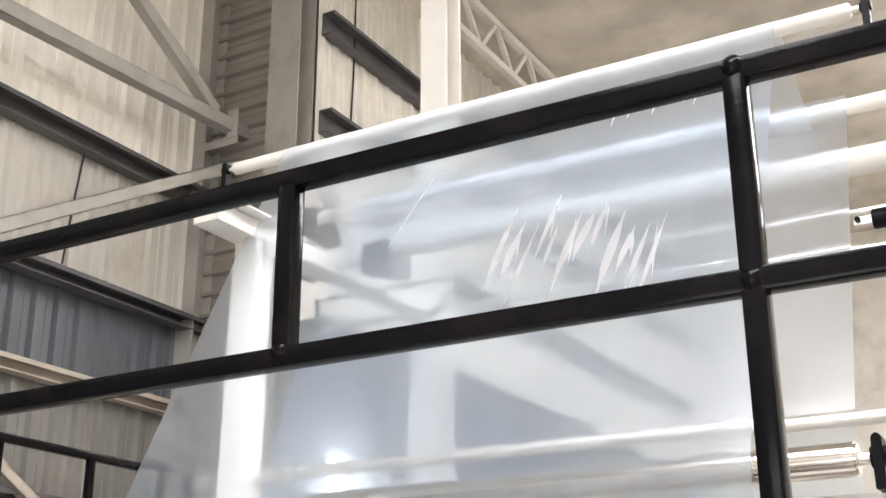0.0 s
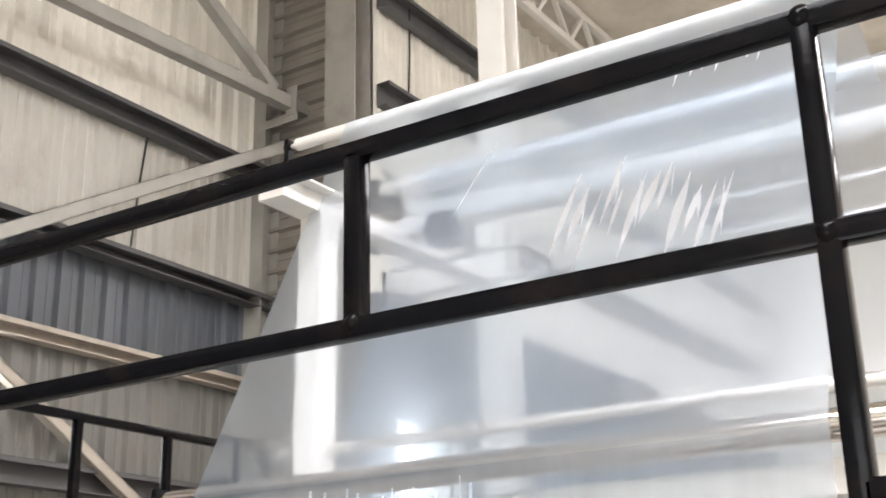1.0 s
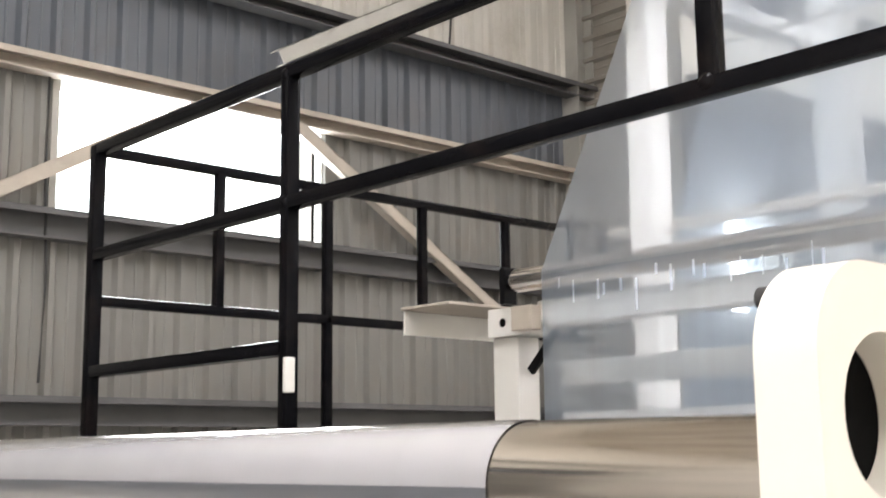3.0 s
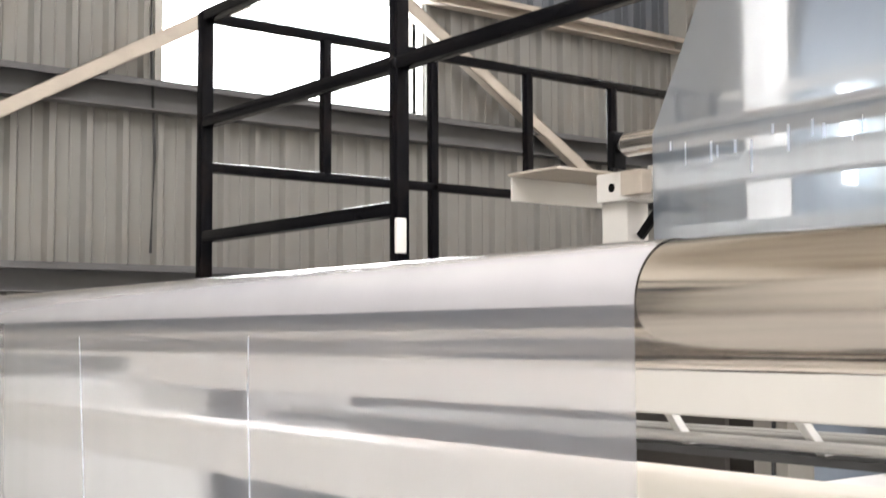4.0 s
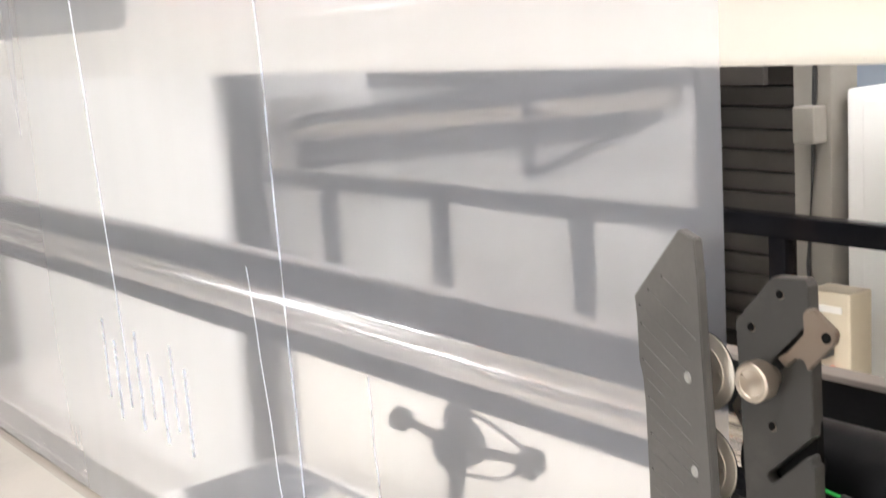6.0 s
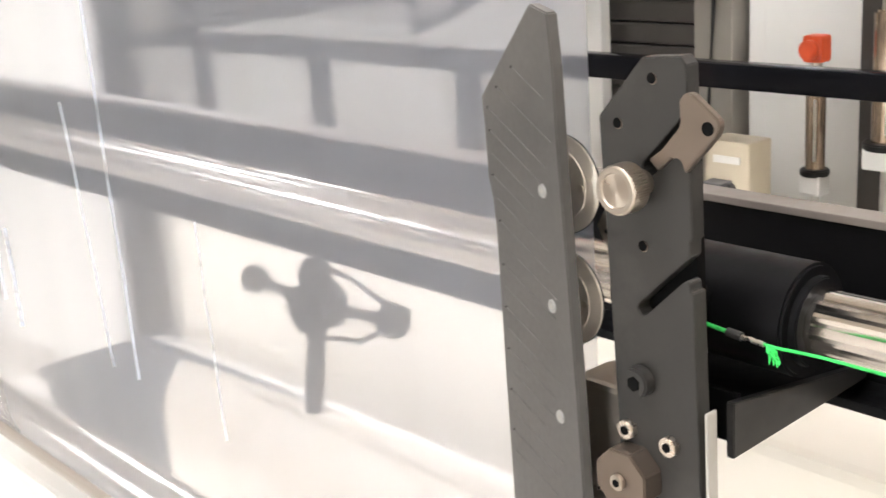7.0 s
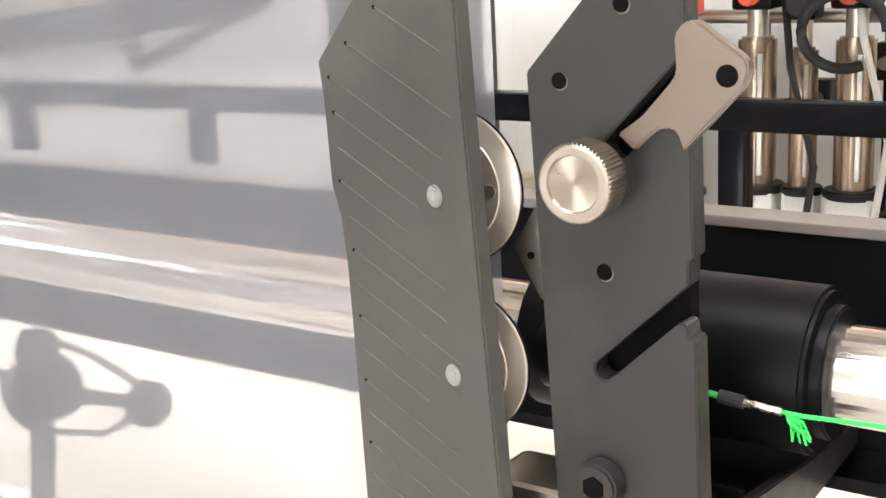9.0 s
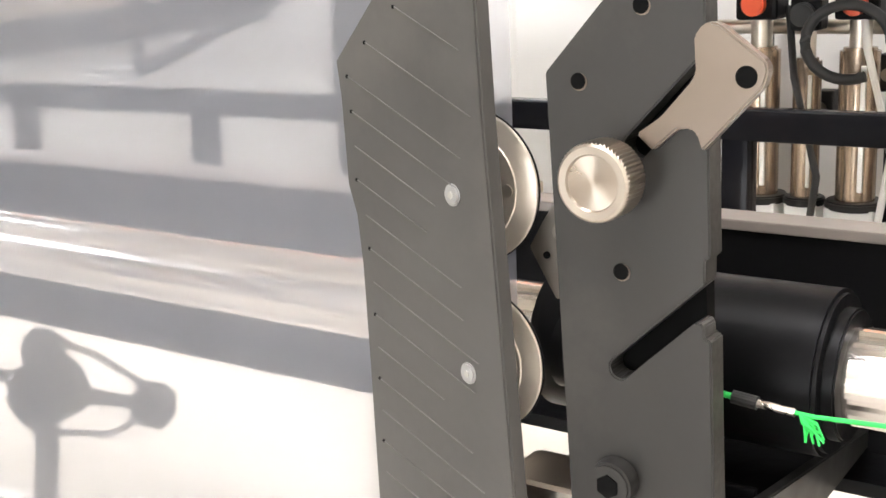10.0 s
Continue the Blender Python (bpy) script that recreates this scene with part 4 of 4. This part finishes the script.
# ---- knife bar: channel, shaft, collar ----
channel = group_empty("knife_channel", "black steel channel beam behind the knife shaft", "channel beam")
part("web_plate", box(-3.5, 0.4, 1.098, 1.106, 0.965, 1.080, 0.001), BLACK_MATT, channel)
part("top_flange", box(-3.5, 0.4, 1.095, 1.120, 1.080, 1.086, 0.001), FLANGE_TAN, channel, "dull tan-grey top flange")
part("bottom_flange", box(-3.5, 0.4, 1.06, 1.106, 0.957, 0.965, 0.001), BLACK_MATT, channel)
part("end_bracket", prism([(0.9250, 1.0081), (1.0831, 0.9846), (1.0831, 0.9741), (0.9250, 0.9696)], 0.006, bevel=0.0008, m=Matrix(((0, -1, 0, -0.7011), (1, 0, 0, 0), (0, 0, 1, 0), (0, 0, 0, 1)))), BLACK_SATIN, channel, "black bracket plate with a slanting lower edge")
# black plate added to fill the bright gap between collar and bracket
part("black_fill", box(-0.80, -0.7075, 0.945, 1.097, 0.985, 0.990, 0.0008), BLACK_MATT, channel)
part("bracket_flange", box(-0.7761, -0.7073, 0.9370, 0.9410, 0.9736, 1.0081, 0.0008), BLACK_MATT, channel)

SHAFT_Y, SHAFT_Z = 0.995, 1.045
knife_shaft = group_empty("knife_shaft", "ground steel shaft carrying the slitting knives", "shaft", at=(0, SHAFT_Y, SHAFT_Z))
n = 48
own = bmesh.new()
ring = []
for xx in (-3.45, 0.4):
    ring.append([own.verts.new((xx, (0.0215 + 0.0007 * (k % 4 < 2)) * math.cos(2 * math.pi * k / n), (0.0215 + 0.0007 * (k % 4 < 2)) * math.sin(2 * math.pi * k / n))) for k in range(n)])
for k in range(n):
    own.faces.new((ring[0][k], ring[0][(k + 1) % n], ring[1][(k + 1) % n], ring[1][k]))
own.faces.new(ring[0][::-1])
own.faces.new(ring[1])
part("shaft", own, CHROME, knife_shaft)
collar = group_empty("clamp_collar", "black clamp collar on the knife shaft", "collar", at=(0, SHAFT_Y, SHAFT_Z))
part("collar_body", rod((-0.83, 0, 0), (-0.690, 0, 0), 0.038, seg=48, bevel=0.002), BLACK_MATT, collar, smooth=True)
part("collar_ring", rod((-0.694, 0, 0), (-0.684, 0, 0), 0.030, seg=40, bevel=0.001), BLACK_MATT, collar, smooth=True)

# ---- slitting knife ----
PLATE_Y = 0.900
knife_holder = group_empty("knife_holder", "dark anodised knife holder plate with slots and a knurled knob", "knife holder")
def slot_end(cx, cz, a, w):
    """Round inner end of a slot that opens along angle a."""
    return [(cx + w * math.cos(radians(a + 90 + 180 * k / 8)), cz + w * math.sin(radians(a + 90 + 180 * k / 8))) for k in range(9)]


plate_pts = ([(-0.748, 1.224), (-0.720, 1.226), (-0.716, 1.221), (-0.7152, 1.1954)] + slot_end(-0.744, 1.158, 46.3, 0.0052)
             + [(-0.7225, 1.1733), (-0.7205, 1.1735), (-0.7185, 1.1715), (-0.7138, 1.163), (-0.7127, 1.1172), (-0.7148, 1.1165), (-0.7148, 1.1068)]
             + slot_end(-0.751, 1.067, 42.8, 0.0045)
             + [(-0.7190, 1.0908), (-0.7168, 1.0914), (-0.7150, 1.0898), (-0.7147, 1.0852), (-0.7119, 1.0845), (-0.711, 1.05), (-0.706, 0.885), (-0.7695, 0.885), (-0.7745, 1.00), (-0.783, 1.186)])
part("plate", prism(plate_pts, 0.012, bevel=0.0006, m=Matrix.Translation((0, PLATE_Y, 0))), GUNMETAL, knife_holder)
# black sheet added behind the slots to hold the shade inside them
part("slot_shade", prism([(-0.762, 1.196), (-0.722, 1.196), (-0.7185, 1.05), (-0.714, 0.90), (-0.762, 0.90)], 0.008, m=Matrix.Translation((0, PLATE_Y + 0.0135, 0))), HOLE, knife_holder)
part("edge_strip", prism([(-0.7056, 1.008), (-0.7036, 1.008), (-0.7018, 0.885), (-0.7040, 0.885)], 0.010, bevel=0.0004, m=Matrix.Translation((0, PLATE_Y + 0.001, 0))), STEEL_GREY, knife_holder, "pale edge strip")


for hx, hz, hr in ((-0.7410, 1.212, 0.0033), (-0.7680, 1.183, 0.0033), (-0.7500, 1.108, 0.0034)):
    part("screw_hole", rod((hx, PLATE_Y - 0.0005, hz), (hx, PLATE_Y + 0.001, hz), hr, seg=20), HOLE, knife_holder)
    part("hole_rim", rod((hx + 0.0004, PLATE_Y - 0.0003, hz - 0.0003), (hx + 0.0004, PLATE_Y + 0.001, hz - 0.0003), hr * 1.06, seg=20), ARM_STEEL, knife_holder)


def socket_bolt(x, y, z, r, h, parent, mat=BLACK_MATT):
    b = part("socket_bolt", rod((x, y - h, z), (x, y, z), r, seg=28, bevel=r * 0.12), mat, parent, smooth=True)
    part("hex_socket", rod((x, y - h - 0.0006, z), (x, y - h + 0.001, z), r * 0.52, seg=6), HOLE, b)
    return b


socket_bolt(-0.752, PLATE_Y, 1.019, 0.0100, 0.010, knife_holder, GUNMETAL)
socket_bolt(-0.764, PLATE_Y, 0.982, 0.0065, 0.006, knife_holder, NICKEL)
socket_bolt(-0.730, PLATE_Y, 0.980, 0.0065, 0.006, knife_holder, NICKEL)

KNOB = (-0.7485, 1.1485)
own = bmesh.new()
n = 112
prof = [(0.0012, 0.0), (0.0012, 0.0114), (0.0001, 0.0120), (0.0, 0.0150), (0.0006, 0.0160), (0.0016, 0.0168), (0.0140, 0.0168), (0.0150, 0.0160), (0.0150, 0.0085), (0.027, 0.0085)]
rings = []
for y, r in ((py, pr * 0.92) for py, pr in prof):
    if r == 0.0:
        rings.append([own.verts.new((KNOB[0], y, KNOB[1]))])
        continue
    cut = 0.0007 if r > 0.0152 else 0.0
    rings.append([own.verts.new((KNOB[0] + (r - cut * (k % 2)) * math.cos(2 * math.pi * k / n), y, KNOB[1] + (r - cut * (k % 2)) * math.sin(2 * math.pi * k / n))) for k in range(n)])
for a, b in zip(rings[1:], rings[2:]):
    for k in range(n):
        own.faces.new((a[k], a[(k + 1) % n], b[(k + 1) % n], b[k]))
own.transform(Matrix.Translation((0, PLATE_Y - 0.027, 0)))
knob = part("knob", own, SATIN, knife_holder, "knurled nickel clamping knob")
own = rod((KNOB[0], 0, KNOB[1]), (KNOB[0], 0.001, KNOB[1]), 0.0107, seg=48)
own.transform(Matrix.Translation((-KNOB[0], 0, -KNOB[1])))
face = part("knob_face", own, TURNED, knob, "turned face of the knob")
face.matrix_local = Matrix.Translation((KNOB[0], PLATE_Y - 0.0258, KNOB[1]))
part("knob_groove", rod((KNOB[0], PLATE_Y - 0.0256, KNOB[1]), (KNOB[0], PLATE_Y - 0.025, KNOB[1]), 0.0110, seg=48), STEEL_DARK, knob)

arm_pts = [(-0.7150, 1.2052), (-0.7120, 1.2062), (-0.7086, 1.2054), (-0.6912, 1.1925), (-0.6900, 1.1890), (-0.6918, 1.1831), (-0.7147, 1.1587), (-0.7168, 1.1650), (-0.7195, 1.1672), (-0.7247, 1.1665), (-0.7345, 1.1580), (-0.7415, 1.1640), (-0.7315, 1.1709), (-0.7190, 1.1848), (-0.7176, 1.1880), (-0.7183, 1.2009)]
arm = part("lever_arm", prism(arm_pts, 0.006, bevel=0.0008, m=Matrix.Translation((0, PLATE_Y - 0.0042, 0))), ARM_STEEL, knife_holder, "machined steel lever arm")
part("eye_hole", rod((-0.698, PLATE_Y - 0.0046, 1.1867), (-0.698, PLATE_Y + 0.0005, 1.1867), 0.0041, seg=24), HOLE, arm)
part("clamp_block", box(-0.815, -0.757, PLATE_Y + 0.002, PLATE_Y + 0.04, 0.90, 1.005, 0.004), SATIN, knife_holder, "nickel clamp block")
nut = [(-0.7600 + 0.0222 * math.cos(radians(22.5 + 45 * k)), 0.9510 + 0.0222 * math.sin(radians(22.5 + 45 * k))) for k in range(8)]
part("clamp_nut", prism(nut, 0.020, bevel=0.001, m=Matrix.Translation((0, 0.8835, 0))), ARM_STEEL, knife_holder, "eight-sided nickel clamp nut")
socket_bolt(-0.7600, 0.8835, 0.9510, 0.0055, 0.004, knife_holder, SATIN)

# the bevelled film guard in front of the knife discs
guard = group_empty("knife_guard", "worn grey anodised knife guard with slanting grooves", "knife guard")
guard_m = pose(-0.8955, 0.9085, 0, 0, 0, -16.5)
gleft = [(-0.0035, 1.188), (-0.001, 1.170), (0.0005, 1.131), (0.006, 1.117), (0.0085, 1.094), (0.0097, 1.043), (0.0105, 0.980), (0.013, 0.885)]
gright = [(0.118, 0.885), (0.112, 1.0), (0.1045, 1.0987), (0.0985, 1.174), (0.0965, 1.216), (0.092, 1.250)]
gp = part("guard_plate", prism(gleft + gright + [(0.0700, 1.2545)], 0.008, bevel=0.0010), BLADE_GREY, guard)
gp.matrix_local = guard_m


def guard_edge(z):
    """How far in the guard's worn edge lies at a height."""
    for (ua, za), (ub, zb) in zip(gleft, gleft[1:]):
        if zb <= z <= za:
            return ua + (ub - ua) * (za - z) / (za - zb)
    return 0.095 * (z - 1.188) / 0.066 if z > 1.188 else gleft[-1][0]


# scored grooves, each with a pin at its upper end
for k in range(19):
    z0 = 1.2125 - 0.0157 * k
    u0 = guard_edge(z0) + 0.009
    u1 = {4: 0.0667, 5: 0.0600, 10: 0.0668, 15: 0.068}.get(k, 0.086 + 0.006 * math.sin(k * 1.7))
    z1 = z0 - (0.40 - 0.013 * k) * (u1 - u0)
    g = part("groove", bar((u0, -0.00005, z0), (u1, -0.00005, z1), 0.0013, 0.0003, bevel=0), GROOVE, guard)
    g.matrix_local = guard_m
    if k % 2 or k < 4:
        pin = part("edge_pin", rod((u0 - 0.001, -0.0004, z0), (u0 - 0.001, 0.002, z0), 0.0009, seg=10), HOLE, guard)
        pin.matrix_local = guard_m
for u, z in ((0.0782, 1.136), (0.0843, 1.0592), (0.089, 0.982)):
    screw = part("screw", rod((u, -0.0012, z), (u, 0.003, z), 0.0048, seg=24, bevel=0.0008), SCREW, guard)
    screw.matrix_local = guard_m
    part("hex_socket", rod((u, -0.0016, z), (u, 0.0, z), 0.0016, seg=6), STEEL_GREY, screw)

DISCS = []
for dz in (1.137, 1.058):
    d = group_empty("knife_disc", "shiny round steel slitting disc beside the guard", "knife disc", "slitting discs")
    d.matrix_world = Matrix.Translation((-0.827, 0.9080, dz - 0.002))
    own = bmesh.new()
    n = 96
    rings = []
    for y, r in ((-0.0015, 0.0), (-0.0015, 0.0245), (-0.0010, 0.0250), (0.0016, 0.0328), (0.0020, 0.0334), (0.0027, 0.0334), (0.0027, 0.0)):
        rings.append([own.verts.new((r * math.cos(2 * math.pi * k / n), y, r * math.sin(2 * math.pi * k / n))) for k in range(n)] if r else [own.verts.new((0, y, 0))])
    for a, b in zip(rings, rings[1:]):
        for k in range(n):
            if len(a) == 1:
                own.faces.new((a[0], b[(k + 1) % n], b[k]))
            elif len(b) == 1:
                own.faces.new((a[k], a[(k + 1) % n], b[0]))
            else:
                own.faces.new((a[k], a[(k + 1) % n], b[(k + 1) % n], b[k]))
    part("disc", own, DISC_STEEL, d)
    for k in range(6):
        a = 2 * math.pi * k / 6
        part("disc_screw", rod((0.0205 * math.cos(a), -0.0019, 0.0205 * math.sin(a)), (0.0205 * math.cos(a), -0.001, 0.0205 * math.sin(a)), 0.0027, seg=16), BRUSHED, d)
    part("counter_disc", rod((0.0, 0.0029, 0), (0.0, 0.0036, 0), 0.0339, seg=64), BLACK_MATT, d)
    DISCS.append(d)

lever = group_empty("guide_lever", "small bent nickel lever between the knives", "lever")
part("lever_plate", prism([(-0.8022, 1.1089), (-0.7954, 1.1207), (-0.7856, 1.1353), (-0.7780, 1.1300), (-0.7780, 1.0918), (-0.7845, 1.0890), (-0.7893, 1.0869)], 0.004, bevel=0.0006, m=Matrix.Translation((0, 0.916, 0))), SATIN, lever)
part("lever_screw", rod((-0.7855, 0.9145, 1.1172), (-0.7855, 0.917, 1.1172), 0.0042, seg=18), BRUSHED, lever)
part("pin_hole", rod((-0.7932, 0.9152, 1.1064), (-0.7932, 0.917, 1.1064), 0.0016, seg=12), HOLE, lever)
hub = group_empty("knife_arbor", "black round arbor behind the lower knife disc", "arbor")
part("arbor", rod((-0.80, 0.945, 1.055), (-0.745, 0.945, 1.055), 0.018), BLACK_MATT, hub, smooth=True)

cord = group_empty("safety_cord", "bright green safety cord with a crimped end", "cord")
part("cord", tube_path([(-0.80, 0.948, 1.052), (-0.7271, 0.946, 1.0456), (-0.7200, 0.946, 1.0449)], 0.0014), GREEN, cord)
part("ferrule", tube_path([(-0.7210, 0.946, 1.0450), (-0.7100, 0.946, 1.0440)], 0.0030, seg=14), RUBBER, cord, "black ferrule")
part("crimp_tube", tube_path([(-0.7100, 0.946, 1.0440), (-0.6939, 0.946, 1.0428)], 0.0018, seg=14), NICKEL, cord, "steel crimp")
part("cord", tube_path([(-0.6939, 0.946, 1.0428), (-0.6856, 0.946, 1.0425), (-0.6557, 0.945, 1.0445), (-0.55, 0.94, 1.046), (-0.30, 0.93, 1.045)], 0.0010), GREEN, cord)
for k in range(13):
    a = k * 0.7
    part("frayed_strand", tube_path([(-0.692, 0.946, 1.0428), (-0.687 + 0.003 * math.cos(a), 0.944 + 0.003 * math.sin(a), 1.040), (-0.685 + 0.004 * math.cos(a * 1.3), 0.944, 1.034 + 0.003 * math.sin(a * 2))], 0.0006, seg=6), GREEN, cord)

# ---- air service units and small control box behind the lower rail ----


def air_unit(x, y, z, r, h, cap):
    u = group_empty("air_filter_unit", "polished metal air filter unit with a tall bowl", "air filter", "air service units")
    part("bowl", rod((x, y, z), (x, y, z + h), r, seg=28, bevel=0.006), BRONZE, u, smooth=True)
    part("flange", rod((x, y, z - 0.006), (x, y, z + 0.010), r * 1.5, seg=28, bevel=0.003), BLACK_SATIN, u, smooth=True)
    part("sight_strip", box(x + r * 0.35, x + r * 0.62, y - r * 1.02, y - r * 0.80, z + 0.03, z + h - 0.03, 0.002), ALU, u)
    part("neck", rod((x, y, z + h), (x, y, z + h + 0.05), r * 0.55, seg=20), BRUSHED, u, smooth=True)
    part("head", box(x - r * 1.1, x + r * 1.1, y - r, y + r, z + h + 0.05, z + h + 0.11, 0.008), RED if r < 0.025 else BLACK_MATT, u)
    part("valve_knob", rod((x, y - r - 0.02, z + h + 0.08), (x, y - r, z + h + 0.08), 0.022, bevel=0.003), cap, u, smooth=True)
    part("base", box(x - r * 1.2, x + r * 1.2, y - r, y + r, z - 0.05, z, 0.006), WHITE_PANEL, u)
    part("drain", rod((x, y, z - 0.09), (x, y, z - 0.05), 0.01), BRUSHED, u)
    part("pipe", tube_path([(x, y, z - 0.05), (x, y, z - 0.3), (x + 0.02, y + 0.1, z - 0.5), (x + 0.02, y + 0.2, FLOOR_Z)], 0.012), ALU, u)
    return u


for ax, az, ah, ar, cap in ((-1.765, 0.66, 0.20, 0.022, RED), (-1.592, 0.74, 0.29, 0.034, RED), (-1.512, 0.72, 0.30, 0.022, RED), (-1.374, 0.74, 0.29, 0.036, RED), (-1.285, 0.74, 0.27, 0.026, RUBBER), (-1.19, 0.74, 0.29, 0.036, RED), (-1.10, 0.70, 0.30, 0.028, RUBBER), (-1.00, 0.74, 0.29, 0.036, RED)):
    air_unit(ax, 2.72, az, ar, ah, cap)
board = group_empty("mounting_frame", "dark steel mounting frame behind the air filter units", "frame")
for k in range(2):
    rx = -1.44 + 0.26 * k
    part("upright", box(rx, rx + 0.026 + 0.010 * (k % 2), 2.86, 2.90, FLOOR_Z, 1.36, 0.003), BLACK_MATT if k % 2 else STEEL_BROWN, board)
part("post", box(-1.73, -1.64, 2.84, 2.92, FLOOR_Z, 1.36, 0.004), STEEL_BROWN, board)
part("crossbar", box(-1.50, -0.62, 2.835, 2.858, 1.11, 1.135, 0.003), BRUSHED, board)
part("crossbar", box(-1.50, -0.62, 2.835, 2.858, 0.52, 0.56, 0.003), STEEL_BROWN, board)
for k in range(5):
    vx = -1.44 + 0.13 * k
    part("valve_block", box(vx, vx + 0.05, 2.80, 2.834, 0.80 + 0.07 * (k % 3), 0.87 + 0.07 * (k % 3), 0.004), RUBBER, board)
    part("valve_port", rod((vx + 0.025, 2.77, 0.835 + 0.07 * (k % 3)), (vx + 0.025, 2.80, 0.835 + 0.07 * (k % 3)), 0.012), SATIN, board, smooth=True)
manifold = mesh_object("air_manifold", rod((-1.6, 2.80, 1.06), (-0.7, 2.80, 1.06), 0.014, rod((-1.6, 2.80, 0.60), (-0.7, 2.80, 0.60), 0.012)), BRUSHED, smooth=True)
tagged(manifold, "brushed metal air manifold pipes feeding the filter units", "pipe")
for k, (cx, cz) in enumerate(((-1.55, 1.2), (-1.33, 1.1), (-1.2, 1.15), (-1.0, 1.1))):
    c = mesh_object("air_hose", tube_path([(cx, 2.74, cz), (cx + 0.04, 2.66, cz - 0.12), (cx + 0.09, 2.65, cz - 0.3), (cx + 0.05, 2.67, cz - 0.55), (cx + 0.1, 2.7, cz - 0.8), (cx + 0.1, 2.72, FLOOR_Z)], 0.007), RUBBER if k % 2 else STEEL_WHITE)
    tagged(c, "thin air hose hanging between the filter units", "hose", "air hoses")

own = bmesh.new()
loop = [(-1.19 + 0.075 * math.cos(2 * math.pi * k / 28), 2.64, 1.045 + 0.065 * math.sin(2 * math.pi * k / 28)) for k in range(24)]
coil = mesh_object("coiled_hose", tube_path(loop, 0.010), RUBBER, smooth=True)
tagged(coil, "dark coiled air hose hanging on the filter units", "hose")

control_box = group_empty("control_box", "small beige push-button box on the lower rail", "control box")
part("box_body", box(-1.80, -1.69, 2.36, 2.44, 0.56, 0.80, 0.006), BEIGE, control_box)
part("mount_arm", box(-1.78, -1.73, 2.32, 2.37, 0.66, 0.72, 0.003), STEEL_DARK, control_box)
part("button", rod((-1.735, 2.345, 0.70), (-1.735, 2.362, 0.70), 0.016), RUBBER, control_box)
part("button", rod((-1.735, 2.345, 0.62), (-1.735, 2.362, 0.62), 0.018), RED, control_box)
part("label_bar", box(-1.775, -1.71, 2.357, 2.361, 0.755, 0.770), STEEL_WHITE, control_box)

cable_tray = group_empty("cable_tray", "dark cable tray with pale conduits under the platform", "cable tray")
part("tray", box(-4.0, 1.4, 2.45, 2.75, 1.30, 1.32, 0.002), STEEL_DARK, cable_tray)
for k in range(5):
    part("conduit", tube_path([(-3.9 + 0.1 * k, 2.48 + 0.05 * k, 1.335), (-1.6, 2.48 + 0.05 * k, 1.34 + 0.01 * (k % 2)), (-0.8, 2.47 + 0.05 * k, 1.335), (1.3, 2.48 + 0.05 * k, 1.34)], 0.014), STEEL_WHITE if k % 2 == 0 else STEEL_GREY, cable_tray)
for k in range(6):
    part("hanger", bar((-2.2 + 0.4 * k, 2.5, 1.42), (-2.1 + 0.4 * k, 2.5, 1.30), 0.03, 0.02), STEEL_WHITE, cable_tray)


# ---- what turns ----
def motions():
    for thing, rate in ((main_roller, -70), (chrome_roller, -75), (top_roller, -80), (low_roller, -80)):
        at = thing.matrix_world.translation.copy()
        walk(thing, [(t * 0.5, Matrix.Translation(at) @ pose(0, 0, 0, rate * t, 0, 0)) for t in range(21)])


motions()
